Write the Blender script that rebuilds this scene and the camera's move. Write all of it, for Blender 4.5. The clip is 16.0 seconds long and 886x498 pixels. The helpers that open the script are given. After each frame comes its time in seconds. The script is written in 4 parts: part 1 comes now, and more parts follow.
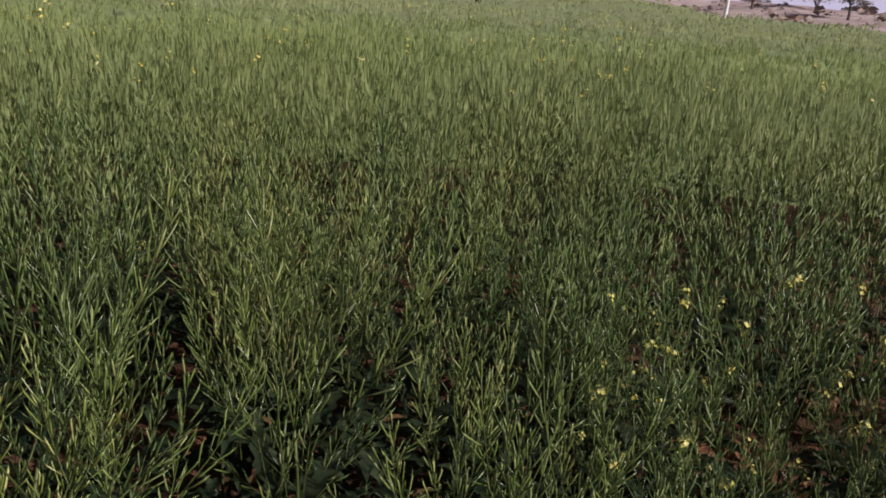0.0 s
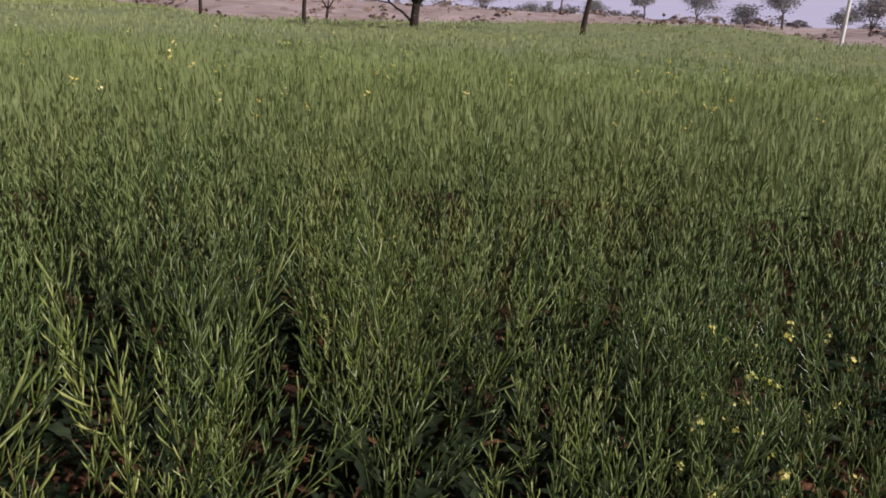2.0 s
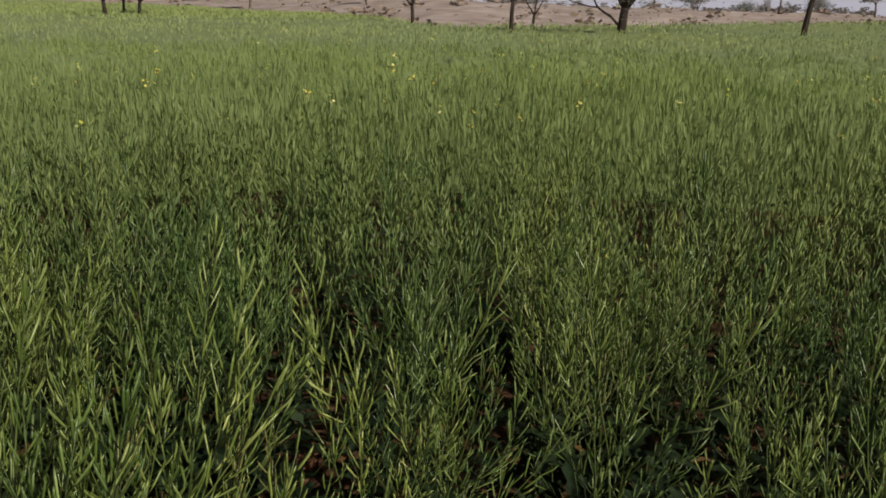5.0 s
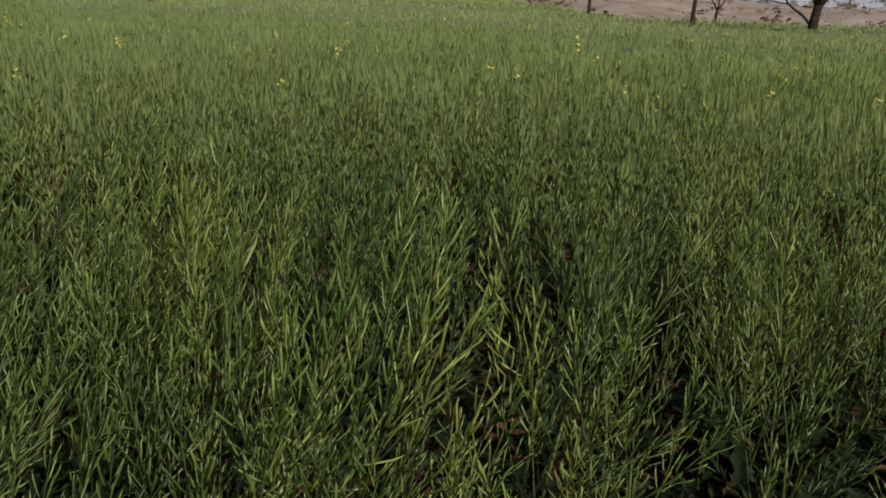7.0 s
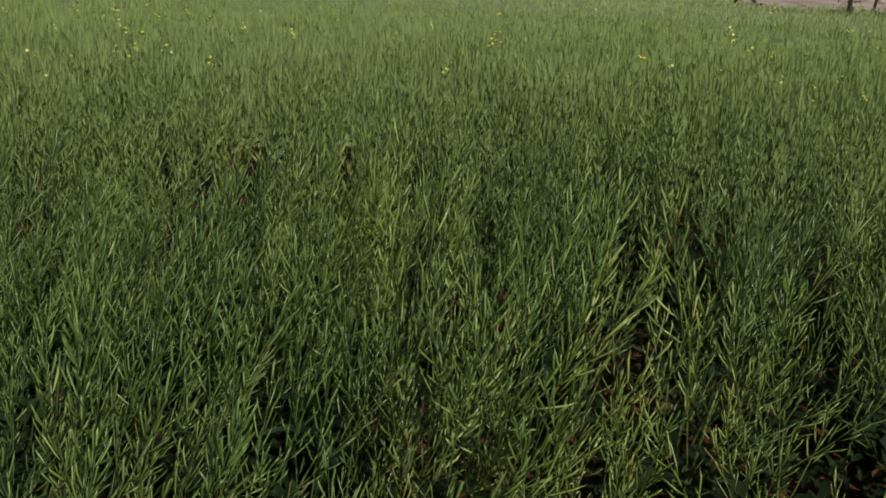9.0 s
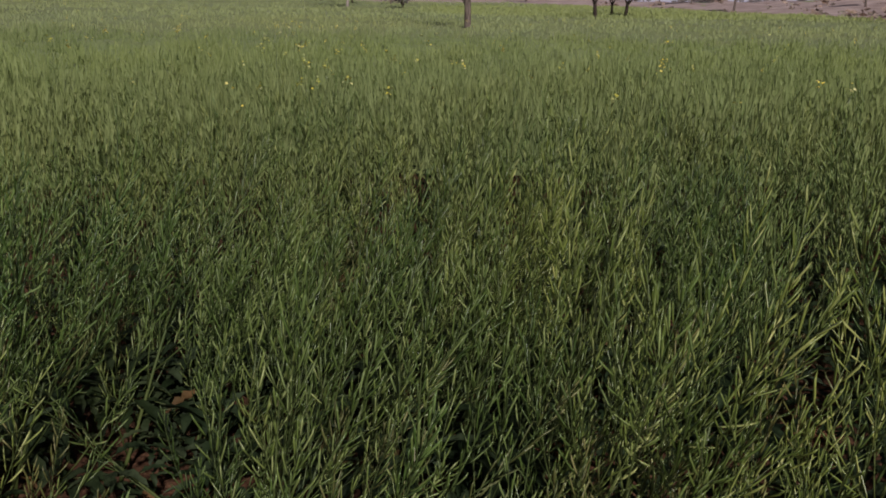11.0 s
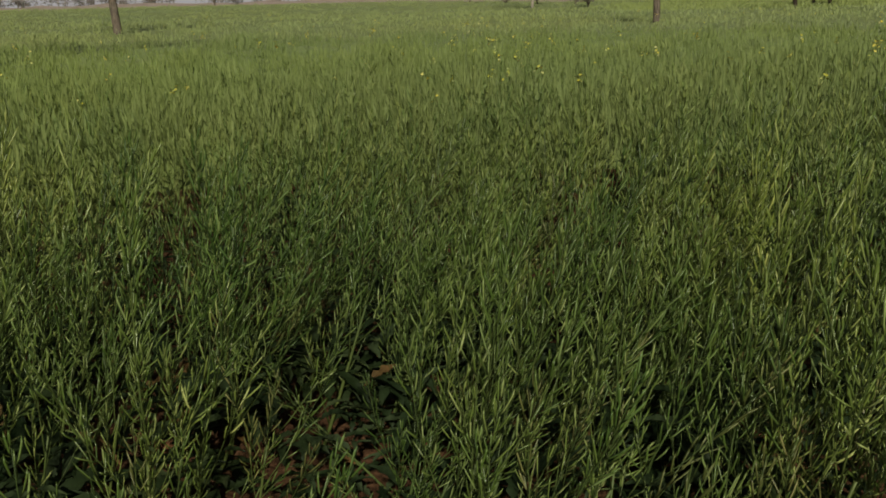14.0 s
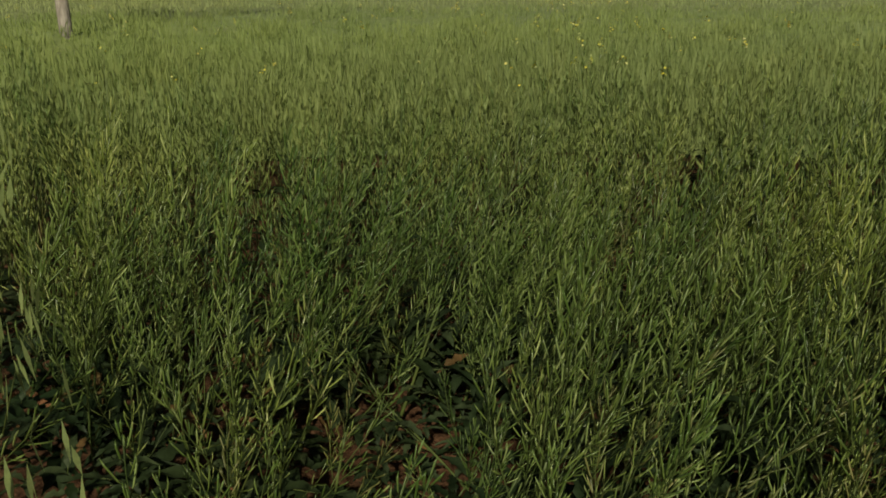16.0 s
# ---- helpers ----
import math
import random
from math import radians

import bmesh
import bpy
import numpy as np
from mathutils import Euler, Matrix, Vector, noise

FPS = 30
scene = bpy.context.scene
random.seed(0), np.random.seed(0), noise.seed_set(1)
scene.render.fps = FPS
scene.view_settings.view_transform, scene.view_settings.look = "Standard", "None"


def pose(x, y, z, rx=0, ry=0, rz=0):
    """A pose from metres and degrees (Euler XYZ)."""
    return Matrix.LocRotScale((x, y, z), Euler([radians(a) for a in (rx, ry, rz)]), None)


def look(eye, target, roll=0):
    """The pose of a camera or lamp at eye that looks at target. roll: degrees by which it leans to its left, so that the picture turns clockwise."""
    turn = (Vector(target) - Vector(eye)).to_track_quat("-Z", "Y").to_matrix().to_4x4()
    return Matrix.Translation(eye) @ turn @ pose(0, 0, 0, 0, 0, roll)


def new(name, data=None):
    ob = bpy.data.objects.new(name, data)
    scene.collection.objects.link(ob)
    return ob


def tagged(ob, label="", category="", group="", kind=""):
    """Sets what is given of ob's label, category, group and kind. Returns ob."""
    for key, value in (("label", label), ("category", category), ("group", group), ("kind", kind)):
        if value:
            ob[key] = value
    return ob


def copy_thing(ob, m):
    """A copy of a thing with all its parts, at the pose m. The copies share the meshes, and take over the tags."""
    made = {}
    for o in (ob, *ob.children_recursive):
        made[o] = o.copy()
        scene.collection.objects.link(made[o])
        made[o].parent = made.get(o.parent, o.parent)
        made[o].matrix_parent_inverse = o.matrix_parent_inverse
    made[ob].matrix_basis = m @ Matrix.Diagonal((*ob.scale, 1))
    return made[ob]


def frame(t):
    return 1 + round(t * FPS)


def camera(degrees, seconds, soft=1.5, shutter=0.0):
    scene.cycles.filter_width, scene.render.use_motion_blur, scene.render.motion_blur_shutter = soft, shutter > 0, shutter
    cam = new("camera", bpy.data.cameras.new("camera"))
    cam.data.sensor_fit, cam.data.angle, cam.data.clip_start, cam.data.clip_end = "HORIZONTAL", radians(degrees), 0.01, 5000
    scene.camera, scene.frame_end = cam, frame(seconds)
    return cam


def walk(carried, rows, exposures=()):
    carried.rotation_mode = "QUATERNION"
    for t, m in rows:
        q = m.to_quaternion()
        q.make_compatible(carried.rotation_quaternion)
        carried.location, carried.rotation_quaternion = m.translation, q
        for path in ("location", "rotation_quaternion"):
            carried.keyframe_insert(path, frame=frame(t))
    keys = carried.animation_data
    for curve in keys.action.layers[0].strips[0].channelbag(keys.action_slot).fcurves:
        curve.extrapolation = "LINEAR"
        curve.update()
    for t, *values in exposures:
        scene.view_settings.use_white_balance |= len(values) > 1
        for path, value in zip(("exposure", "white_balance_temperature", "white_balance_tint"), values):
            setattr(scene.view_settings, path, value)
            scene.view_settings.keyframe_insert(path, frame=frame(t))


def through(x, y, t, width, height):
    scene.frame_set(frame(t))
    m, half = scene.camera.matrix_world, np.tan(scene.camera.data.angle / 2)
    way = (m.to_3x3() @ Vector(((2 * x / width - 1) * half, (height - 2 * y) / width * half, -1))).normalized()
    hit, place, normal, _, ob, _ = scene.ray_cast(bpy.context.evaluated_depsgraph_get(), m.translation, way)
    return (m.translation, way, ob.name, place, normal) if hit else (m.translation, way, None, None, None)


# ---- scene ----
cam = camera(53.7, 16.0, soft=1.8)
PATH = [
    (0, (0.002, 0.001, 1.619), (1.0865, 1.5794, 1.0431), 4.06),
    (0.5, (0.002, -0.026, 1.626), (1.0517, 1.5889, 1.0858), 3.12),
    (1, (-0.019, -0.042, 1.631), (0.9611, 1.6213, 1.1092), 3.28),
    (1.5, (-0.034, -0.077, 1.642), (0.9008, 1.6124, 1.1223), 2.70),
    (2, (-0.043, -0.071, 1.635), (0.8481, 1.6420, 1.1139), 2.92),
    (2.5, (-0.041, -0.064, 1.636), (0.7913, 1.6793, 1.1170), 2.35),
    (3, (-0.064, -0.087, 1.650), (0.7022, 1.6812, 1.1164), 2.30),
    (3.2, (-0.061, -0.083, 1.643), (0.6777, 1.6988, 1.1153), 2.38),
    (5.3, (-0.135, -0.131, 1.678), (0.2802, 1.7510, 1.1424), 1.65),
    (5.5, (-0.144, -0.112, 1.664), (0.2312, 1.7755, 1.1190), 1.97),
    (6, (-0.179, -0.134, 1.666), (0.0874, 1.7740, 1.1301), 2.08),
    (6.3, (-0.182, -0.134, 1.664), (0.0319, 1.7827, 1.1353), 2.29),
    (6.5, (-0.187, -0.131, 1.658), (0.0080, 1.8002, 1.1761), 2.42),
    (6.7, (-0.204, -0.148, 1.633), (-0.0234, 1.7852, 1.1515), 2.78),
    (7, (-0.208, -0.166, 1.609), (-0.0835, 1.7495, 1.0454), 3.47),
    (7.5, (-0.243, -0.259, 1.609), (-0.2070, 1.6399, 0.9830), 2.63),
    (8, (-0.282, -0.337, 1.598), (-0.3724, 1.5498, 0.9417), 2.99),
    (8.5, (-0.231, -0.398, 1.625), (-0.3814, 1.4857, 0.9685), 2.25),
    (9, (-0.314, -0.385, 1.615), (-0.4812, 1.5158, 1.0160), 2.94),
    (9.5, (-0.328, -0.411, 1.608), (-0.5910, 1.4939, 1.0590), 2.55),
    (9.7, (-0.344, -0.438, 1.617), (-0.6407, 1.4645, 1.0745), 2.62),
    (10, (-0.342, -0.440, 1.612), (-0.6994, 1.4488, 1.0589), 1.83),
    (10.2, (-0.361, -0.437, 1.615), (-0.7591, 1.4416, 1.0558), 1.76),
    (12.3, (-0.348, -0.565, 1.556), (-0.9704, 1.2682, 1.0531), 0.33),
    (12.5, (-0.350, -0.554, 1.554), (-0.9882, 1.2710, 1.0431), 0.51),
    (13, (-0.373, -0.514, 1.541), (-1.0960, 1.2769, 1.0206), -0.05),
    (13.5, (-0.370, -0.527, 1.546), (-1.1643, 1.2263, 1.0014), -0.52),
    (14, (-0.381, -0.524, 1.533), (-1.2825, 1.1788, 0.9969), -1.53),
    (14.5, (-0.408, -0.470, 1.545), (-1.3400, 1.2152, 1.0052), -1.04),
    (15, (-0.387, -0.564, 1.539), (-1.3573, 1.0975, 0.9917), -0.71),
    (15.5, (-0.432, -0.587, 1.567), (-1.4347, 1.0511, 1.0098), -0.35),
    (16, (-0.377, -0.574, 1.638), (-1.4097, 1.0298, 1.0367), -0.39),
]
walk(cam, [(t, look(eye, target, roll)) for t, eye, target, roll in PATH],
     exposures=[(0, 0.01, 6050, 24), (1.5, -0.05, 6000, 24), (2.5, -0.16, 6100, 21), (3, -0.17, 6450, 15), (5.5, -0.30, 6500, 4), (6.5, -0.32, 6100, 7), (7, -0.47, 6400, 1), (7.5, -0.57, 6600, -4), (8, -0.62, 6600, -7), (8.5, -0.57, 6550, -6), (9, -0.33, 6350, -4), (10, -0.45, 6250, 14), (12.5, -0.6, 5950, 20), (13.5, -0.62, 6800, 2), (14.5, -0.62, 7150, -6), (16, -0.52, 7400, -4)])

# ---- daylight: low hazy sun behind the camera, pale dusty sky ----
SUN_AZ, SUN_EL = radians(150), radians(33)
TO_SUN = Vector((math.sin(SUN_AZ) * math.cos(SUN_EL), math.cos(SUN_AZ) * math.cos(SUN_EL), math.sin(SUN_EL)))
world = bpy.data.worlds.new("hazy_sky")
scene.world = world
world.use_nodes = True
wn = world.node_tree.nodes
sky = wn.new("ShaderNodeTexSky")
sky.sky_type = "NISHITA"
sky.sun_disc = False
sky.sun_elevation, sky.sun_rotation = SUN_EL, SUN_AZ
sky.air_density, sky.dust_density, sky.ozone_density = 0.7, 0.05, 1.2
wn["Background"].inputs["Strength"].default_value = 0.052
haze = wn.new("ShaderNodeMix")
haze.data_type, haze.blend_type = "RGBA", "MULTIPLY"
haze.inputs["Factor"].default_value = 1.0
haze.inputs["B"].default_value = (1.04, 0.98, 1.0, 1)
pale = wn.new("ShaderNodeHueSaturation")
pale.inputs["Saturation"].default_value = 0.4
world.node_tree.links.new(sky.outputs["Color"], pale.inputs["Color"])
world.node_tree.links.new(pale.outputs["Color"], haze.inputs["A"])
# Dust in the air whitens the sky all round towards the horizon.
height = wn.new("ShaderNodeSeparateXYZ")
world.node_tree.links.new(wn.new("ShaderNodeTexCoord").outputs["Generated"], height.inputs["Vector"])
fade = wn.new("ShaderNodeMapRange")
fade.interpolation_type = "SMOOTHSTEP"
fade.inputs["From Min"].default_value, fade.inputs["From Max"].default_value = 0.02, 0.3
fade.inputs["To Min"].default_value, fade.inputs["To Max"].default_value = 1.0, 0.0
world.node_tree.links.new(height.outputs["Z"], fade.inputs["Value"])
dust = wn.new("ShaderNodeMix")
dust.data_type = "RGBA"
dust.inputs["B"].default_value = (10.6, 9.9, 11.6, 1)
world.node_tree.links.new(fade.outputs["Result"], dust.inputs["Factor"])
world.node_tree.links.new(haze.outputs["Result"], dust.inputs["A"])
world.node_tree.links.new(dust.outputs["Result"], wn["Background"].inputs["Color"])
sun_data = bpy.data.lights.new("sun", "SUN")
sun_data.energy, sun_data.angle, sun_data.color = 5.0, radians(1.5), (1.0, 0.93, 0.82)
sun = new("sun", sun_data)
sun.matrix_world = look(TO_SUN * 60, (0, 0, 0))


# ---- materials ----
def base_material(name, rough, spec=0.4):
    m = bpy.data.materials.new(name)
    m.use_nodes = True
    nt = m.node_tree
    p = nt.nodes["Principled BSDF"]
    p.inputs["Roughness"].default_value = rough
    p.inputs["Specular IOR Level"].default_value = spec
    return m, nt, p


def noise_node(nt, scale, detail=3.0, coords="Object", rough=0.55):
    tc = nt.nodes.new("ShaderNodeTexCoord")
    n = nt.nodes.new("ShaderNodeTexNoise")
    n.inputs["Scale"].default_value, n.inputs["Detail"].default_value = scale, detail
    n.inputs["Roughness"].default_value = rough
    nt.links.new(tc.outputs[coords], n.inputs["Vector"])
    return n.outputs["Fac"]


def place_noise(nt, scale, detail=2.0):
    geo = nt.nodes.new("ShaderNodeNewGeometry")
    n = nt.nodes.new("ShaderNodeTexNoise")
    n.inputs["Scale"].default_value, n.inputs["Detail"].default_value = scale, detail
    nt.links.new(geo.outputs["Position"], n.inputs["Vector"])
    return n.outputs["Fac"]


def ramp(nt, fac, stops):
    r = nt.nodes.new("ShaderNodeValToRGB")
    while len(r.color_ramp.elements) < len(stops):
        r.color_ramp.elements.new(0.5)
    for e, (pos, col) in zip(r.color_ramp.elements, stops):
        e.position, e.color = pos, (*col, 1)
    nt.links.new(fac, r.inputs["Fac"])
    return r.outputs["Color"]


def mix(nt, fac, a, b, blend="MIX"):
    n = nt.nodes.new("ShaderNodeMix")
    n.data_type, n.blend_type = "RGBA", blend
    for sock, val in ((n.inputs["Factor"], fac), (n.inputs["A"], a), (n.inputs["B"], b)):
        if isinstance(val, (int, float)):
            sock.default_value = val
        elif isinstance(val, tuple):
            sock.default_value = (*val, 1)
        else:
            nt.links.new(val, sock)
    return n.outputs["Result"]


def bump(nt, p, fac, strength, dist):
    b = nt.nodes.new("ShaderNodeBump")
    b.inputs["Strength"].default_value, b.inputs["Distance"].default_value = strength, dist
    nt.links.new(fac, b.inputs["Height"])
    nt.links.new(b.outputs["Normal"], p.inputs["Normal"])


def island(nt):
    return nt.nodes.new("ShaderNodeNewGeometry").outputs["Random Per Island"]


def object_random(nt):
    return nt.nodes.new("ShaderNodeObjectInfo").outputs["Random"]


def plant_material(name, dark, mid, pale, rough=0.45, spec=0.4, through=0.0, patches=None, each=None, even=False):
    """Green tissue: each piece its own tone, stands of plants differ by place, fine mottling."""
    m, nt, p = base_material(name, rough, spec)
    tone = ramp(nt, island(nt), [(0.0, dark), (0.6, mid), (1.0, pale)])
    stand = ramp(nt, place_noise(nt, 0.9, 2.0), [(0.3, (0.93, 0.96, 0.95)), (0.7, (1.06, 1.03, 0.98))] if even else [(0.32, (0.72, 0.86, 0.78)), (0.5, (1, 1, 1)), (0.68, (1.2, 1.1, 0.92))])
    col = mix(nt, 1.0, tone, stand, "MULTIPLY")
    own = ramp(nt, object_random(nt) if each else place_noise(nt, 5.0, 1.0), each or ([(0.3, (0.9, 0.92, 0.9)), (0.7, (1.08, 1.06, 1.08))] if even else [(0.3, (0.7, 0.76, 0.68)), (0.7, (1.28, 1.22, 1.22))]))
    col = mix(nt, 1.0, col, own, "MULTIPLY")
    if patches:
        big = ramp(nt, place_noise(nt, 0.11, 2.0), [(0.4, (0, 0, 0)), (0.62, (1, 1, 1))])
        col = mix(nt, big, col, mix(nt, 1.0, col, patches, "MULTIPLY"))
    mott = ramp(nt, noise_node(nt, 90, 2), [(0.3, (0.82, 0.82, 0.82)), (0.7, (1.12, 1.12, 1.08))])
    col = mix(nt, 1.0, col, mott, "MULTIPLY")
    nt.links.new(col, p.inputs["Base Color"])
    if through:
        t = nt.nodes.new("ShaderNodeBsdfTranslucent")
        nt.links.new(col, t.inputs["Color"])
        s = nt.nodes.new("ShaderNodeMixShader")
        s.inputs["Fac"].default_value = through
        nt.links.new(p.outputs[0], s.inputs[1])
        nt.links.new(t.outputs[0], s.inputs[2])
        nt.links.new(s.outputs[0], nt.nodes["Material Output"].inputs["Surface"])
    return m


# Random spread from dark to pale also imitates highlight and shade among pods.
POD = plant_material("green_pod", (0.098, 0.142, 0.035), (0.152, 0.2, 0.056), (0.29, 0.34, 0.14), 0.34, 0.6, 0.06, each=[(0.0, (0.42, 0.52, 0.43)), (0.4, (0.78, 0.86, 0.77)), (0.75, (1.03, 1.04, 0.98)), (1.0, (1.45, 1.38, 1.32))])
# Lighter copy for pods farther back, with brighter light put into the colour.
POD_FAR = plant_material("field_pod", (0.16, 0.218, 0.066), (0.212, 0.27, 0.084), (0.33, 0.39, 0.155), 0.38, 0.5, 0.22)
POD_DRY = plant_material("ripening_pod", (0.1, 0.11, 0.034), (0.152, 0.16, 0.057), (0.25, 0.245, 0.11), 0.4, 0.6, 0.08)
# Stems and lower leaves darkened, putting the shade between plants into their colour.
STEM = plant_material("green_stem", (0.05, 0.074, 0.021), (0.075, 0.104, 0.032), (0.12, 0.148, 0.054), 0.5)
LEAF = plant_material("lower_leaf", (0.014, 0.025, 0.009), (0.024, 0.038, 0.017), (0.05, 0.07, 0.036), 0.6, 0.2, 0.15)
LEAF_DRY = plant_material("withered_leaf", (0.08, 0.045, 0.02), (0.12, 0.07, 0.03), (0.18, 0.11, 0.045), 0.7, 0.2, 0.1)
PETAL = plant_material("yellow_petal", (0.76, 0.64, 0.09), (0.8, 0.7, 0.18), (0.85, 0.8, 0.42), 0.5, 0.3, 0.2)
# Crop colours run paler than the pods; distance haze is put into them.
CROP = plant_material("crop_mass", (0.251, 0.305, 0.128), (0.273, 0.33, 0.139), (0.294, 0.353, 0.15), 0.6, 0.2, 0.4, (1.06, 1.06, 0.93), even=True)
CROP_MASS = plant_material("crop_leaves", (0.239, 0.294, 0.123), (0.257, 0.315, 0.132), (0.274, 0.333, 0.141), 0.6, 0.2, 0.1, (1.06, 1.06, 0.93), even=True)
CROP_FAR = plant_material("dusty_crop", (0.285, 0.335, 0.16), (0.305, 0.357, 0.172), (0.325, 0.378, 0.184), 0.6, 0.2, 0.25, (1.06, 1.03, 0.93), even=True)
CROP_YELLOW = plant_material("ripening_crop", (0.27, 0.318, 0.115), (0.29, 0.338, 0.124), (0.31, 0.358, 0.134), 0.55, 0.3, 0.18, even=True)
# Foliage is paled and greyed so that its colour carries the distance haze.
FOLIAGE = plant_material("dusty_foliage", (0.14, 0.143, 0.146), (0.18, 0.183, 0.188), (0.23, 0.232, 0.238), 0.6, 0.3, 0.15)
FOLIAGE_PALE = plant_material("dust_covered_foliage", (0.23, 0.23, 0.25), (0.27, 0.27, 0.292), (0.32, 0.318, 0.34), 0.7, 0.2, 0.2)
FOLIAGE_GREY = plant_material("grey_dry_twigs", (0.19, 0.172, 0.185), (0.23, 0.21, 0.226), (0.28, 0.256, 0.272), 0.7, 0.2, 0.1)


def bark_material(name, dark, pale):
    m, nt, p = base_material(name, 0.9, 0.2)
    tc = nt.nodes.new("ShaderNodeTexCoord")
    mp = nt.nodes.new("ShaderNodeMapping")
    mp.inputs["Scale"].default_value = (1, 1, 0.22)
    nt.links.new(tc.outputs["Object"], mp.inputs["Vector"])
    n = nt.nodes.new("ShaderNodeTexNoise")
    n.inputs["Scale"].default_value, n.inputs["Detail"].default_value = 22, 4
    nt.links.new(mp.outputs["Vector"], n.inputs["Vector"])
    col = ramp(nt, n.outputs["Fac"], [(0.35, dark), (0.7, pale)])
    blotch = ramp(nt, noise_node(nt, 1.6, 2), [(0.35, (0.75, 0.75, 0.75)), (0.65, (1.15, 1.1, 1.05))])
    nt.links.new(mix(nt, 1.0, col, blotch, "MULTIPLY"), p.inputs["Base Color"])
    bump(nt, p, n.outputs["Fac"], 0.8, 0.03)
    return m


BARK = bark_material("dark_bark", (0.02, 0.015, 0.013), (0.06, 0.045, 0.038))
BARK_MID = bark_material("brown_grey_bark", (0.075, 0.06, 0.052), (0.22, 0.18, 0.155))
BARK_PALE = bark_material("pale_bark", (0.2, 0.175, 0.16), (0.42, 0.38, 0.35))


def ground_material():
    m, nt, p = base_material("red_sandy_soil", 0.95, 0.15)
    fine = noise_node(nt, 35, 5)
    col = ramp(nt, fine, [(0.3, (0.055, 0.028, 0.016)), (0.55, (0.11, 0.054, 0.03)), (0.75, (0.2, 0.108, 0.062))])
    sand = ramp(nt, noise_node(nt, 0.35, 6), [(0.3, (0.29, 0.22, 0.2)), (0.5, (0.4, 0.31, 0.285)), (0.72, (0.52, 0.42, 0.39))])
    geo = nt.nodes.new("ShaderNodeNewGeometry")
    ln = nt.nodes.new("ShaderNodeVectorMath")
    ln.operation = "LENGTH"
    nt.links.new(geo.outputs["Position"], ln.inputs[0])
    far = nt.nodes.new("ShaderNodeMapRange")
    far.inputs["From Min"].default_value, far.inputs["From Max"].default_value = 25, 45
    nt.links.new(ln.outputs["Value"], far.inputs["Value"])
    nt.links.new(mix(nt, far.outputs["Result"], col, sand), p.inputs["Base Color"])
    bump(nt, p, fine, 0.9, 0.02)
    return m


SOIL = ground_material()


def clod_material():
    m, nt, p = base_material("soil_clod", 0.95, 0.15)
    col = ramp(nt, noise_node(nt, 40, 5), [(0.3, (0.19, 0.085, 0.042)), (0.6, (0.34, 0.165, 0.088)), (0.8, (0.46, 0.26, 0.155))])
    nt.links.new(col, p.inputs["Base Color"])
    bump(nt, p, noise_node(nt, 60, 4), 0.7, 0.01)
    return m


CLOD = clod_material()


def pole_material():
    m, nt, p = base_material("weathered_white_pole", 0.75, 0.3)
    col = ramp(nt, noise_node(nt, 3, 5), [(0.3, (0.6, 0.57, 0.53)), (0.6, (0.78, 0.75, 0.71))])
    nt.links.new(col, p.inputs["Base Color"])
    bump(nt, p, noise_node(nt, 18, 4), 0.4, 0.01)
    return m


POLE = pole_material()


# ---- mesh helpers ----
class Build:
    """Collects triangles with a material slot each."""

    def __init__(self):
        self.v, self.f, self.m, self.n = [], [], [], 0

    def add(self, verts, faces, slot=0):
        verts, faces = np.asarray(verts, float), np.asarray(faces, int)
        self.v.append(verts)
        self.f.append(faces + self.n)
        self.m.append(np.full(len(faces), slot))
        self.n += len(verts)

    def arrays(self):
        return np.concatenate(self.v), np.concatenate(self.f), np.concatenate(self.m)


def make_mesh(name, arrays, materials, smooth=False):
    v, f, s = arrays
    me = bpy.data.meshes.new(name)
    me.vertices.add(len(v))
    me.vertices.foreach_set("co", np.ascontiguousarray(v, np.float32).ravel())
    me.loops.add(3 * len(f))
    me.loops.foreach_set("vertex_index", np.ascontiguousarray(f, np.int32).ravel())
    me.polygons.add(len(f))
    me.polygons.foreach_set("loop_start", np.arange(0, 3 * len(f), 3, dtype=np.int32))
    me.polygons.foreach_set("loop_total", np.full(len(f), 3, np.int32))
    me.polygons.foreach_set("material_index", np.ascontiguousarray(s, np.int32))
    if smooth:
        me.polygons.foreach_set("use_smooth", np.ones(len(f), bool))
    for m in materials:
        me.materials.append(m)
    me.update(calc_edges=True)
    return me


def part(name, me, parent, m=None, label=""):
    ob = new(name, me)
    ob.parent = parent
    if m is not None:
        ob.matrix_basis = m
    return tagged(ob, label)


def frame_of(d):
    d = d / np.linalg.norm(d)
    a = np.cross(d, (0, 0, 1.0) if abs(d[2]) < 0.9 else (1.0, 0, 0))
    a /= np.linalg.norm(a)
    return a, np.cross(d, a)


def tube(build, pts, radii, sides=5, slot=0):
    pts = np.asarray(pts, float)
    rings = []
    for i, (p, r) in enumerate(zip(pts, radii)):
        d = pts[min(i + 1, len(pts) - 1)] - pts[max(i - 1, 0)]
        a, b = frame_of(d)
        ang = np.arange(sides) * 2 * np.pi / sides
        rings.append(p + r * (np.cos(ang)[:, None] * a + np.sin(ang)[:, None] * b))
    faces = []
    for i in range(len(pts) - 1):
        for k in range(sides):
            a, b = i * sides + k, i * sides + (k + 1) % sides
            faces += [(a, b, b + sides), (a, b + sides, a + sides)]
    top = (len(pts) - 1) * sides
    faces += [(top, top + k, top + k + 1) for k in range(1, sides - 1)]
    faces += [(0, k + 1, k) for k in range(1, sides - 1)]
    build.add(np.concatenate(rings), faces, slot)


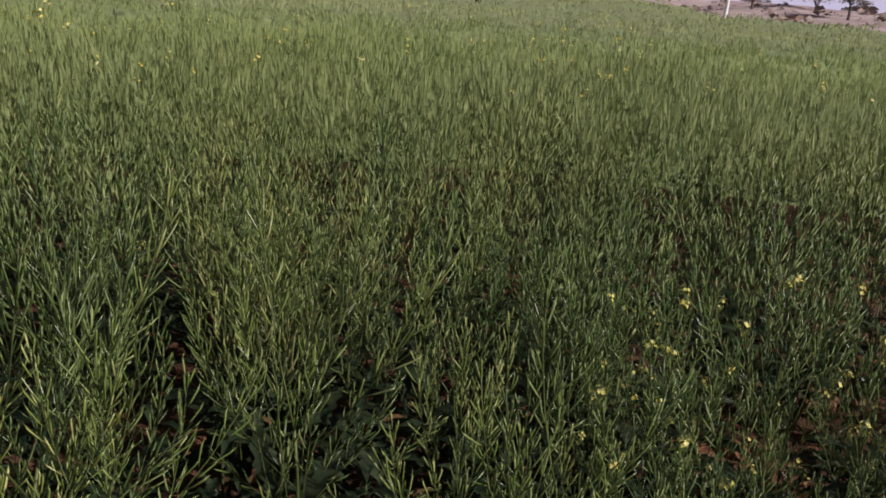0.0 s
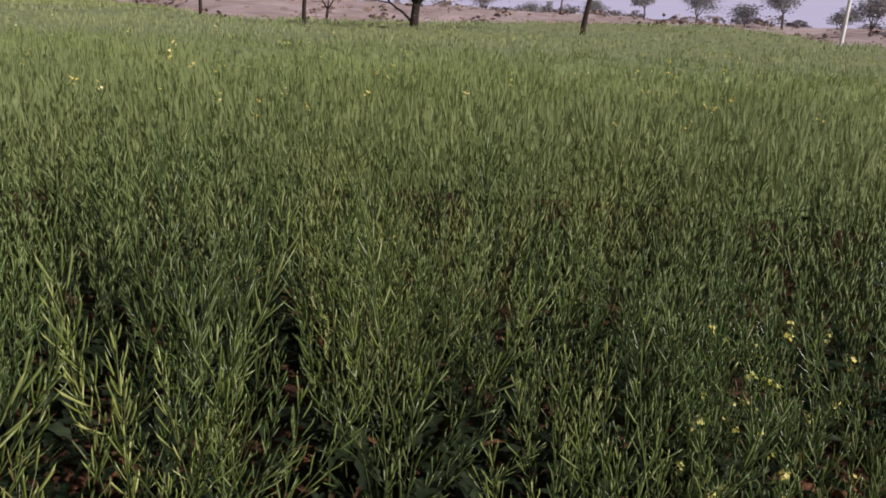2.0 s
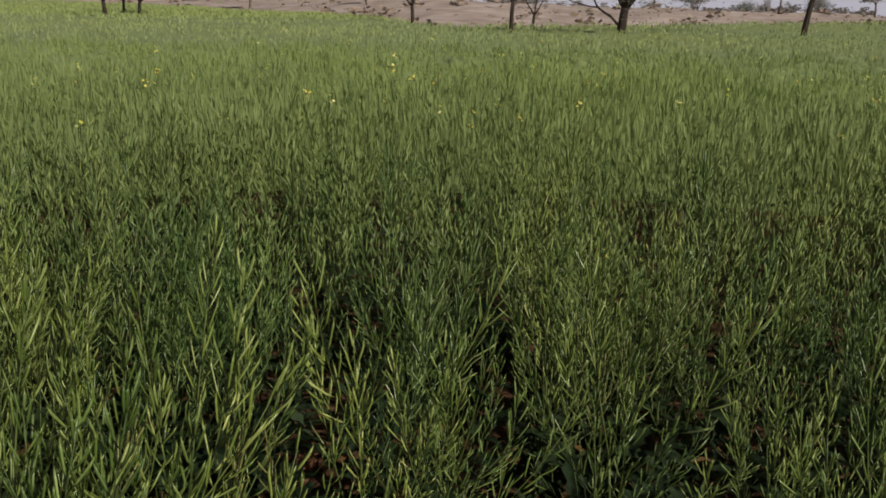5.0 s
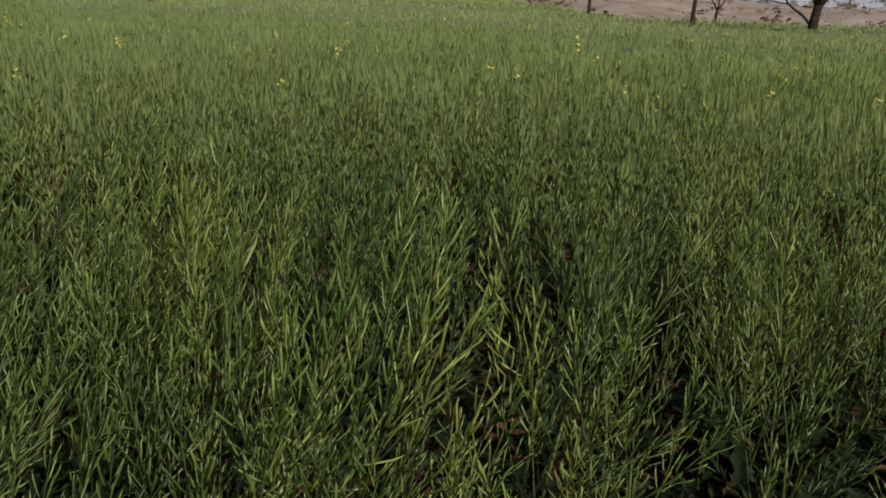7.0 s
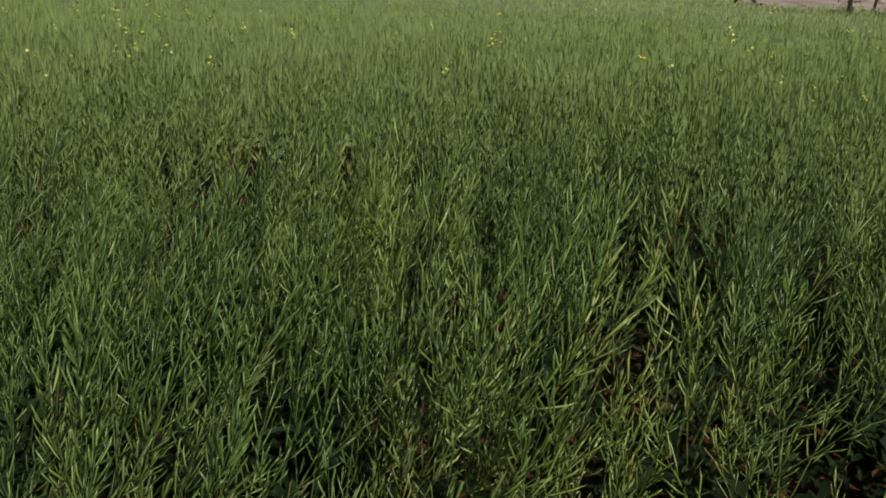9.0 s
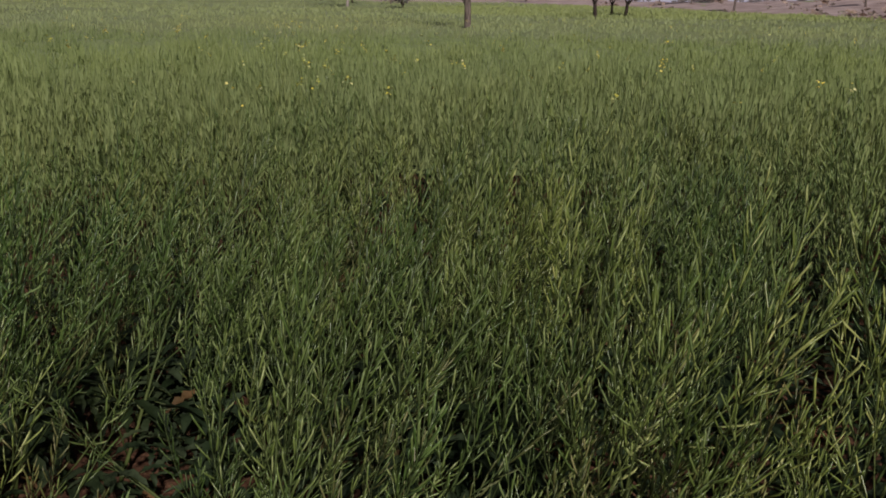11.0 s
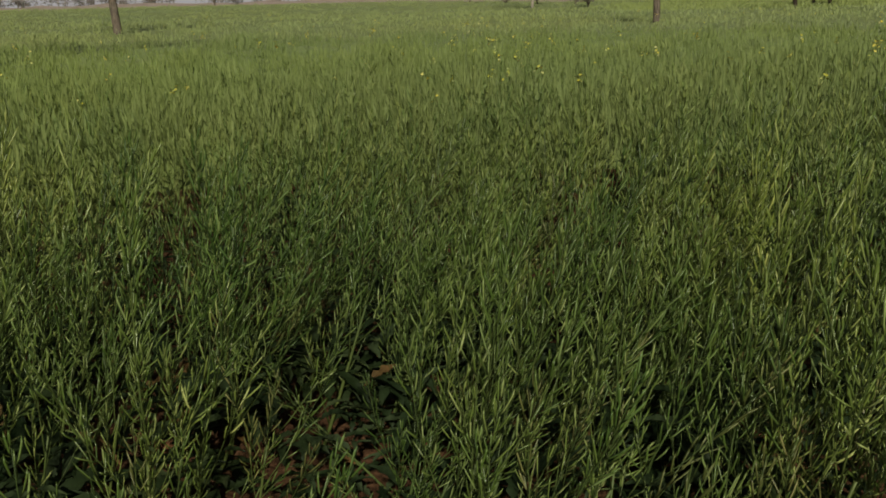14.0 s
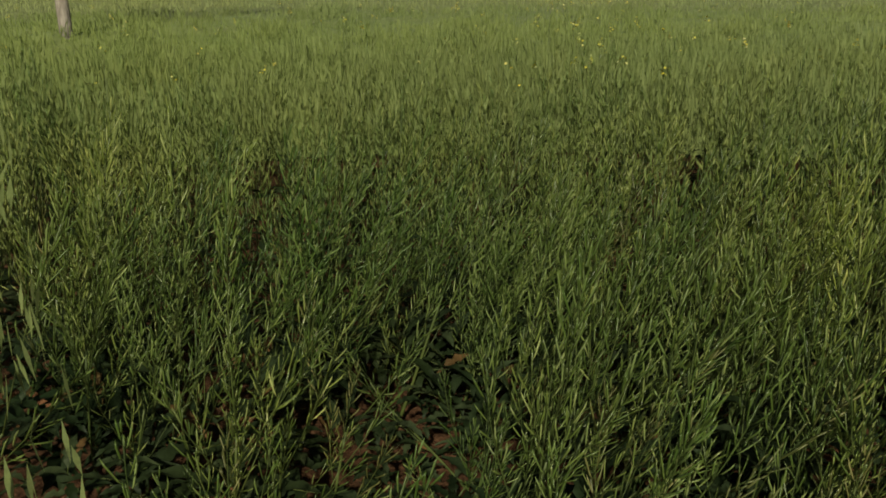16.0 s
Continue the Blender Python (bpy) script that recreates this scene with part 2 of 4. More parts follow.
def spindle(build, p, d, length, r, bow, slot=0, out=None):
    """A slim seed pod: stalk point, two three-cornered rings, a beak; it curves away along out."""
    a, b = frame_of(d)
    ang = np.arange(3) * 2 * np.pi / 3 + bow * 9
    ring = np.cos(ang)[:, None] * a + np.sin(ang)[:, None] * b
    side = (a * bow if out is None else out * (0.05 + bow)) * length
    v = np.concatenate([[p], p + d * length * 0.3 + side * 0.8 + ring * r * 0.85, p + d * length * 0.74 + side * 0.75 + ring * r, [p + d * length]])
    build.add(v, [(0, 2, 1), (0, 3, 2), (0, 1, 3), (1, 2, 5), (1, 5, 4), (2, 3, 6), (2, 6, 5), (3, 1, 4), (3, 4, 6), (4, 5, 7), (5, 6, 7), (6, 4, 7)], slot)


def raceme_axis(s, length, bend):
    """A point along a branch that leaves at an angle and bends upright."""
    return np.stack([bend * length * (1.0 - (1.0 - s) ** 2), 0 * s, length * s * (1 - 0.18 * bend * s)], -1)


def raceme(rng, length, pods, bend, bare=0.25, flower=False):
    """A branch, bare below, with pods set all round it like a feather and closing to a tip."""
    b = Build()
    s = np.linspace(0, 1, 6)
    tube(b, raceme_axis(s, length, bend), 0.0027 - 0.0018 * s, 3, 1)
    turn = rng.uniform(0, 6.28)
    full = rng.uniform(0.076, 0.098)
    wide = rng.uniform(0.9, 1.2)
    for i in range(pods):
        w = (i + rng.uniform(-0.3, 0.3)) / pods
        u = min(max(bare + (1.0 - bare) * w, 0.02), 1.0)
        p, q = raceme_axis(np.array([u, min(u + 0.03, 1.03)]), length, bend)
        ax = (q - p) / np.linalg.norm(q - p)
        a, c = frame_of(ax)
        turn += 2.4 + rng.uniform(-0.5, 0.5)
        out = math.cos(turn) * a + math.sin(turn) * c
        open_ = radians(rng.uniform(18, 34) * wide) * (1.0 - 0.5 * w ** 2)
        d = math.cos(open_) * ax + math.sin(open_) * out
        size = full * rng.uniform(0.82, 1.12) * (min(1.0, 0.7 + 2 * w) if w < 0.7 else 1.0 - (2.3 if flower else 1.5) * (w - 0.7))
        spindle(b, p, d, size, 0.003, rng.uniform(-0.03, 0.05), 0, out)
    return b


def flower_head(rng, n):
    """A small cluster of four-petalled flowers with buds."""
    b = Build()
    for i in range(n):
        t, up = rng.uniform(0, 6.28), rng.uniform(-0.025, 0.012)
        c = np.array([math.cos(t) * rng.uniform(0.006, 0.02), math.sin(t) * rng.uniform(0.006, 0.02), up])
        out = c * (1, 1, 0) / (np.linalg.norm(c[:2]) + 1e-6) + (0, 0, 0.9)
        a, q = frame_of(out)
        nrm = out / np.linalg.norm(out)
        for k in range(4):
            w = k * math.pi / 2 + t
            d = math.cos(w) * a + math.sin(w) * q
            e = -math.sin(w) * a + math.cos(w) * q
            b.add([c, c + d * 0.005 + e * 0.0034 + nrm * 0.002, c + d * 0.0095 + nrm * 0.0015, c + d * 0.005 - e * 0.0034 + nrm * 0.002], [(0, 1, 2), (0, 2, 3)], 0)
    for i in range(5):
        t = rng.uniform(0, 6.28)
        spindle(b, np.array([0, 0, 0.0]), np.array([0.35 * math.cos(t), 0.35 * math.sin(t), 1.0]), 0.02, 0.002, 0.02, 1)
    return b


def leaf(rng, length, width):
    """A lobed, wavy leaf on a stalk, folded along its rib."""
    b = Build()
    n = 9
    s = np.linspace(0, 1, n)
    w = width * np.sin(np.pi * np.clip(s * 0.95 + 0.05, 0, 1)) ** 0.8 * (0.72 + 0.28 * np.cos(s * 22 + rng.uniform(0, 6)))
    w[0], w[-1] = 0.004, 0.002
    mid = np.stack([length * s, 0 * s, length * (0.35 * s - 0.6 * s * s)], -1)
    wave = 0.12 * width * np.sin(s * 17 + rng.uniform(0, 6))
    left = mid + np.stack([0.02 * s, w, 0.35 * w + wave], -1)
    right = mid + np.stack([0.02 * s, -w, 0.35 * w - wave], -1)
    f = []
    for i in range(n - 1):
        f += [(i, i + 1, n + i + 1), (i, n + i + 1, n + i), (i, 2 * n + i, 2 * n + i + 1), (i, 2 * n + i + 1, i + 1)]
    b.add(np.concatenate([mid, left, right]), f, 0)
    tube(b, [(-0.04, 0, -0.012), (0, 0, 0), (length * 0.5, 0, length * 0.025 - 0.002)], (0.003, 0.0025, 0.001), 3, 1)
    return b


# ---- the lie of the land ----
EDGE_AZ = np.array([-62, -54, -50, -47, -43, -36, -27, -18, -13, -7.6, -1.8, 2.8, 12, 20, 30, 45, 62])
EDGE_R = np.array([46, 50, 55, 62, 66, 66, 60, 52, 50, 66, 74, 88, 120, 128, 128, 120, 112])
EDGE_H = np.array([0.0, 0.12, 0.1, 0.55, 0.72, 0.5, 0.12, -0.05, -0.08, 0.22, 0.22, 0.45, 0.8, 0.65, 1.25, 1.3, 1.3])
RIDGE_AZ = np.array([-62, -54, -44, -31, -22, -16, -12, -7.5, -2, 3, 10, 20, 40, 62])
RIDGE_EL = np.array([0.05, 0.16, 0.14, 0.3, 0.35, 0.58, 0.5, 0.6, 0.3, 0.24, 0.46, 0.42, 0.5, 0.45])


def smooth01(t):
    t = np.clip(t, 0, 1)
    return t * t * (3 - 2 * t)


def land(x, y):
    """Height of the ground: a flat field that rises faintly to its far edge, then sandy banks."""
    x, y = np.asarray(x, float), np.asarray(y, float)
    r, az = np.hypot(x, y), np.degrees(np.arctan2(-x, y))
    re, he = np.interp(az, EDGE_AZ, EDGE_R), np.interp(az, EDGE_AZ, EDGE_H)
    h = he * smooth01((r - 0.5 * re) / (0.5 * re))
    rr = re * 1.3 + 30
    hr = rr * np.tan(np.radians(np.interp(az, RIDGE_AZ, RIDGE_EL))) + 1.62
    up = smooth01((r - re - 2) / (rr - re))
    lumps = 0.35 * np.sin(x * 0.31 + 1.3 * np.sin(y * 0.17)) * np.sin(y * 0.27 + x * 0.11) + 0.2 * np.sin(x * 0.9 + 2) * np.sin(y * 0.8)
    h = h + (hr - he) * up + lumps * up * np.clip(1.4 - r / 400, 0, 1)
    return h + 0.012 * np.sin(x * 5.1 + 1) * np.sin(y * 4.3) * np.clip(1 - r / 30, 0, 1)


def polar_sheet(radii, angles, height):
    """Triangles of a round sheet, with a middle point."""
    rad, ang = np.meshgrid(radii, angles, indexing="ij")
    x, y = -rad * np.sin(ang), rad * np.cos(ang)
    z = height(x, y)
    v = np.stack([x, y, z], -1).reshape(-1, 3)
    n, k = len(radii), len(angles)
    i, j = np.meshgrid(np.arange(n - 1), np.arange(k), indexing="ij")
    a, b = i * k + j, i * k + (j + 1) % k
    f = np.concatenate([np.stack([a, b, b + k], -1).reshape(-1, 3), np.stack([a, b + k, a + k], -1).reshape(-1, 3)])
    return v, f[:, ::-1]


radii = np.concatenate([[0.02], np.linspace(0.25, 8, 32), np.geomspace(8.5, 2600, 95)])
gv, gf = polar_sheet(radii, np.linspace(0, 2 * np.pi, 300, endpoint=False), land)
ground = new("ground", make_mesh("ground", (gv, gf, np.zeros(len(gf), int)), [SOIL], True))
tagged(ground, "reddish brown sandy soil of a field with sandy banks beyond", "ground", kind="structure")

# ---- mustard plants near the camera ----
rng = np.random.default_rng(11)
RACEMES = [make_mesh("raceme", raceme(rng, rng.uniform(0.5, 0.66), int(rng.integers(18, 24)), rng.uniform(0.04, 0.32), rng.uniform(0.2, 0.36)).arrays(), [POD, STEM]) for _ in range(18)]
RACEMES_DRY = [make_mesh("raceme", raceme(rng, rng.uniform(0.48, 0.62), 18, rng.uniform(0.1, 0.4), 0.3).arrays(), [POD_DRY, STEM]) for _ in range(4)]
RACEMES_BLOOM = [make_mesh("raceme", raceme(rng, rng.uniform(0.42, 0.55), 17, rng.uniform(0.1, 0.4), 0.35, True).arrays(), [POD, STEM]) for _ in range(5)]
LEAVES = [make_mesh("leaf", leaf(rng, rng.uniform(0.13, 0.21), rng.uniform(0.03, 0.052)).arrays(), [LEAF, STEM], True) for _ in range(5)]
LEAVES_DRY = [make_mesh("leaf", leaf(rng, rng.uniform(0.07, 0.11), rng.uniform(0.014, 0.022)).arrays(), [LEAF_DRY, STEM], True) for _ in range(2)]
HEADS = [make_mesh("flower", flower_head(rng, k).arrays(), [PETAL, POD]) for k in (5, 7, 9)]


def stem_curve(height, sway):
    s = np.linspace(0, 1, 7)
    return np.stack([sway[0] * np.sin(s * 2.6) * 0.06 * height, sway[1] * np.sin(s * 3.1 + 0.6) * 0.06 * height, height * s], -1)


def mustard_plant(seed, label, bloom=0.0, dry=0.0, count=7, leaves=4, H=0.54, splay=15):
    """A pod-bearing mustard plant one metre tall: stem, podded branches, lower leaves, flowers."""
    g = np.random.default_rng(seed)
    root = new("mustard_plant")
    tagged(root, label, "mustard plant", "mustard plants at the field edge")
    pts = stem_curve(H, g.uniform(-1, 1, 2))
    b = Build()
    tube(b, pts, np.linspace(0.0062, 0.003, 7), 5, 0)
    part("stem", make_mesh("stem", b.arrays(), [STEM], True), root)
    turn = g.uniform(0, 360)
    for i in range(count + 1):
        u = 1.0 if i == count else 0.42 + 0.54 * i / count
        at = np.array([np.interp(u, np.linspace(0, 1, 7), pts[:, k]) for k in range(3)])
        turn += 137 + g.uniform(-25, 25)
        tilt = g.uniform(0, 5) if i == count else g.uniform(2, splay)
        size = g.uniform(0.8, 0.96) if i == count else g.uniform(0.7, 0.98)
        m = pose(*at, 0, 0, turn) @ pose(0, 0, 0, 0, tilt) @ Matrix.Scale(size, 4)
        blooms = g.uniform() < bloom
        pool = RACEMES_DRY if g.uniform() < dry else RACEMES_BLOOM if blooms else RACEMES
        me = pool[g.integers(len(pool))]
        ob = part("raceme", me, root, m)
        if blooms:
            tip = max((v.co for v in me.vertices), key=lambda c: c.z)
            part("flower", HEADS[g.integers(3)], ob, pose(tip.x, tip.y, tip.z - 0.01, g.uniform(-20, 20), g.uniform(-20, 20)) @ Matrix.Scale(1.15, 4), "yellow four-petalled flower cluster")
    for i in range(leaves):
        u = g.uniform(0.12, 0.62)
        at = np.array([np.interp(u, np.linspace(0, 1, 7), pts[:, k]) for k in range(3)])
        me = LEAVES_DRY[g.integers(2)] if g.uniform() < 0.11 else LEAVES[g.integers(5)]
        lo = pose(*at, 0, g.uniform(-30, 25), g.uniform(0, 360)) @ pose(0.04, 0, 0.012) @ Matrix.Scale(g.uniform(0.7, 1.15), 4)
        part("leaf", me, root, lo)
    return root


L_POD = "green mustard plant heavy with seed pods in the field"
L_RIPE = "mustard plant with yellowing ripe pods among green ones"
L_LOW = "low leaning mustard plant with green pods at the field edge"
L_BLOOM = "mustard plant with pods and small yellow flowers"
KINDS = [mustard_plant(100 + i, L_POD, 0.0, 0.0, 5, 4) for i in range(10)]
KINDS_RIPE = [mustard_plant(140 + i, L_RIPE, 0.0, 0.6, 5, 4) for i in range(2)]
KINDS_BLOOM = [mustard_plant(160 + i, L_BLOOM, 0.7, 0.05, 5, 6) for i in range(4)]
KINDS_LOW = [mustard_plant(200 + i, L_LOW, 0.0, 0.05, 5, 5, 0.34, 40) for i in range(7)]
KINDS_SPRAY = [mustard_plant(220 + i, L_LOW, 0.0, 0.0, 1 + i % 2, 1, 0.46, 8) for i in range(5)]
KINDS_ONE = [mustard_plant(180 + i, L_BLOOM, 0.13, 0.0, 6, 6) for i in range(2)]

# Bare patches of soil at the edge of the stand: x, y, radius.
BARE = [(0.78, 2.82, 0.26), (0.66, 2.5, 0.22), (0.19, 2.94, 0.1), (2.45, 1.62, 0.24), (2.88, 1.45, 0.24), (3.4, 1.75, 0.2), (-2.77, 1.45, 0.15), (-3.45, 1.1, 0.2), (-2.4, 1.15, 0.12), (-0.73, 2.45, 0.08)]
# Dark gaps in the stand, with leaves at the bottom: x, y, radius.
GAPS = [(4.15, 3.15, 0.18), (2.85, 2.45, 0.2), (4.6, 2.7, 0.14), (1.1, 3.1, 0.16), (1.75, 2.5, 0.16), (0.1, 2.5, 0.13)]


WALL_AZ = [-66, -52, -40, -26, -14, -4, 8, 22, 34, 46, 58, 66]
WALL_R = [2.5, 2.3, 2.1, 2.1, 1.95, 1.8, 1.68, 1.6, 1.6, 1.7, 1.8, 1.9]


def wall(az):
    """How far off the tall, closed stand begins; before it stand lower, leaning plants."""
    return float(np.interp(az, WALL_AZ, WALL_R))


def front(az):
    """How far from the standing place the crop begins, by direction in degrees."""
    return max(1.34, wall(az) - 0.45) + 0.06 * math.sin(az * 0.37)


def clumped(x, y):
    return noise.noise(Vector((x * 2.3, y * 2.3, 4.0)))


def in_slot(x, y):
    """Whether a place stands right before a bare patch, where the edge plants have been trodden apart."""
    for a, b, c in BARE[:3] + BARE[6:7]:
        dx, dy = a - MIDDLE[0], b - MIDDLE[1]
        n = math.hypot(dx, dy)
        along = ((x - MIDDLE[0]) * dx + (y - MIDDLE[1]) * dy) / n
        across = abs((x - MIDDLE[0]) * dy - (y - MIDDLE[1]) * dx) / n
        if along < n and across < 0.07 + 0.4 * c * along / n:
            return True
    return False


MIDDLE = (-0.2, -0.3)
NEAR_R = 3.6
spots = []
g = np.random.default_rng(5)
tries = 0
while len(spots) < 262 and tries < 60000:
    tries += 1
    az, r = g.uniform(-68, 68), math.sqrt(g.uniform(1.3 ** 2, NEAR_R ** 2))
    if r < front(az) or (r < wall(az) and g.uniform() > float(np.interp(az, (-60, -50, -25, -12, 0, 12), (0.8, 0.6, 0.35, 0.35, 0.55, 0.7)))):
        continue
    x, y = MIDDLE[0] - r * math.sin(radians(az)), MIDDLE[1] + r * math.cos(radians(az))
    if any(math.hypot(x - a, y - b) < c for a, b, c in BARE + GAPS):
        continue
    if in_slot(x, y) and g.uniform() < 0.9:
        continue
    if clumped(x, y) < (-0.2 if az < -42 and r < 3.2 else 0.07 if r > wall(az) else -0.02):
        continue
    if any((x - a) ** 2 + (y - b) ** 2 < 0.11 ** 2 for a, b, *_ in spots):
        continue
    spots.append((x, y, az, r))
used = set()
for x, y, az, r in spots:
    edge = min(1.0, max(0.0, (wall(az) - r) / max(0.2, wall(az) - front(az))))
    flowering = az < -42 and r < 3.3
    pick = g.uniform()
    pool = KINDS_BLOOM if flowering and pick < 0.6 else KINDS_RIPE if pick < 0.12 else KINDS_ONE if pick < 0.17 and r > 3.2 and az < 0 else KINDS
    kind = pool[g.integers(len(pool))]
    stream = 1 + 0.12 * math.sin(x * 3.1 + 1.7 * math.sin(y * 2.3)) * math.sin(y * 2.9 + 1.1)
    if edge > 0.3 and pool is KINDS and g.uniform() < 0.3:
        pool = KINDS_LOW
        kind = pool[g.integers(len(pool))]
    height = stream * g.uniform(0.9, 1.1) * (0.98 + 0.25 * clumped(x, y)) * (1.0 if pool is KINDS_LOW else 1 - 0.12 * edge) * (0.76 if flowering and r < 2.8 else 1.0)
    height = min(height, 1.1)
    lean, toward = g.uniform(0, 10) + edge * g.uniform(0, 26), g.uniform(0, 360)
    if edge > 0.1:
        toward = math.degrees(math.atan2(MIDDLE[1] - y, MIDDLE[0] - x)) + g.uniform(-95, 95)
    wind = float(np.interp(az, (-40, -5, 10, 30), (0, 5, 8, 15))) * g.uniform(0.4, 1.5)
    m = pose(x, y, float(land(x, y)) - 0.01, 0, 0, 25) @ pose(0, 0, 0, 0, wind) @ pose(0, 0, 0, 0, 0, toward - 25) @ pose(0, 0, 0, 0, lean) @ pose(0, 0, 0, 0, 0, g.uniform(0, 360)) @ Matrix.Scale(height, 4)
    if kind.name not in used:
        used.add(kind.name)
        kind.matrix_basis = m
    else:
        copy_thing(kind, m)

for kind in KINDS + KINDS_RIPE + KINDS_BLOOM + KINDS_LOW + KINDS_ONE:
    if kind.name not in used:
        for ob in (*kind.children_recursive, kind):
            bpy.data.objects.remove(ob)

# Plants that lean out over the edge: the tip, the side to which they lean, degrees.
LEANING = [(0.49, 1.84, 0.72, 14, 48), (0.62, 1.66, 0.6, 356, 48), (0.61, 1.84, 0.66, 151, 40), (-0.07, 1.68, 0.62, 181, 18), (0.24, 1.89, 0.8, 321, 33), (1.02, 1.89, 0.6, 30, 42), (-0.84, 1.91, 0.8, 34, 32), (-0.53, 1.89, 0.75, 21, 29),
           (-0.93, 1.8, 0.92, 51, 48), (-0.72, 1.8, 0.88, 36, 46), (-0.56, 1.61, 0.75, 64, 38), (-1.34, 0.95, 0.62, 21, 48), (-1.53, 0.91, 0.7, 207, 30), (-1.2, 1.69, 0.92, 55, 38), (-0.86, 1.46, 0.82, 359, 40), (-2.24, 0.69, 0.95, 20, 35), (-0.94, 1.19, 0.6, 19, 44), (-2.02, 0.36, 0.7, 18, 28),
           (-2.35, 1.13, 1.05, 215, 38), (2.0, 1.6, 0.4, 326, 48), (1.7, 1.75, 0.45, 326, 48), (1.35, 1.7, 0.55, 330, 48), (1.5, 1.5, 0.5, 150, 48)]
for i, (x, y, z, toward, lean) in enumerate(LEANING):
    reach, tall = math.tan(radians(lean)) * z, z / math.cos(radians(lean))
    a, b = x - reach * math.cos(radians(toward)), y - reach * math.sin(radians(toward))
    m = pose(a, b, float(land(a, b)) - 0.01, 0, 0, toward) @ pose(0, 0, 0, 0, lean) @ pose(0, 0, 0, 0, 0, g.uniform(0, 360)) @ Matrix.Scale(tall, 4)
    if i < len(KINDS_SPRAY):
        KINDS_SPRAY[i].matrix_basis = m
    else:
        copy_thing(KINDS_SPRAY[i % len(KINDS_SPRAY)], m)

# ---- the rest of the crop: real plants, ever simpler with distance ----


def flat_pod(b, p, d, length, r, spin, slot=0):
    a, c = frame_of(d)
    e = math.cos(spin) * a + math.sin(spin) * c
    h = np.cross(d, e)
    q = p + d * length * 0.5
    b.add([p, q + e * r, q - e * r * 0.5 + h * r * 0.87, q - e * r * 0.5 - h * r * 0.87, p + d * length],
          [(0, 2, 1), (0, 3, 2), (0, 1, 3), (1, 2, 4), (2, 3, 4), (3, 1, 4)], slot)


def blade(b, p, d, length, r, spin, slot=0):
    a, c = frame_of(d)
    e = math.cos(spin) * a + math.sin(spin) * c
    q = p + d * length * 0.55
    b.add([p, q + e * r, q - e * r, p + d * length], [(0, 1, 3), (0, 3, 2)], slot)


def simple_plant(seed, branches, pods, size, wide, maker, leaves=4):
    g = np.random.default_rng(seed)
    b = Build()
    tube(b, [(0, 0, 0), (0.01, 0.0, 0.26), (0, 0.01, 0.48)], (0.005, 0.004, 0.003), 3, 1)
    turn = g.uniform(0, 6.28)
    for i in range(branches):
        u = 1.0 if i == branches - 1 else 0.2 + 0.78 * i / branches
        turn += 2.4 + g.uniform(-0.4, 0.4)
        lean = 0.05 if u == 1 else g.uniform(0.04, 0.26)
        d = np.array([math.sin(lean) * math.cos(turn), math.sin(lean) * math.sin(turn), math.cos(lean)])
        p0, ln = np.array([0, 0, 0.48 * u]), g.uniform(0.46, 0.64)
        blade(b, p0, d, ln, 0.0022, g.uniform(0, 3), 1)
        for k in range(pods):
            w = 0.2 + 0.8 * (k + g.uniform(0, 1)) / pods
            a, c = frame_of(d)
            s, o = g.uniform(0, 6.28), radians(g.uniform(16, 34)) * (1.2 - 0.6 * w)
            dd = math.cos(o) * d + math.sin(o) * (math.cos(s) * a + math.sin(s) * c)
            maker(b, p0 + d * ln * w, dd, size * g.uniform(0.8, 1.2) * (1 if w < 0.85 else 0.6), wide, g.uniform(0, 3), 0)
    for i in range(leaves):
        t = g.uniform(0, 6.28)
        d = np.array([math.cos(t), math.sin(t), g.uniform(-0.3, 0.4)])
        blade(b, np.array([0, 0, g.uniform(0.15, 0.45)]), d / np.linalg.norm(d), g.uniform(0.12, 0.2), 0.03, g.uniform(-0.4, 0.4), 2)
    return b.arrays()


def tuft(seed, strokes, size, wide, spread, low):
    g = np.random.default_rng(seed)
    b = Build()
    for i in range(strokes):
        t, o = g.uniform(0, 6.28), abs(g.normal(0, 0.2))
        d = np.array([math.sin(o) * math.cos(t), math.sin(o) * math.sin(t), math.cos(o)])
        p = np.array([g.uniform(-spread, spread), g.uniform(-spread, spread), g.uniform(low, 0.9)])
        ln = min(size * g.uniform(0.7, 1.2), g.uniform(0.98, 1.08) - p[2])
        blade(b, p, d, ln, wide * g.uniform(0.7, 1.3), g.uniform(0, 3), 0)
    return b.arrays()


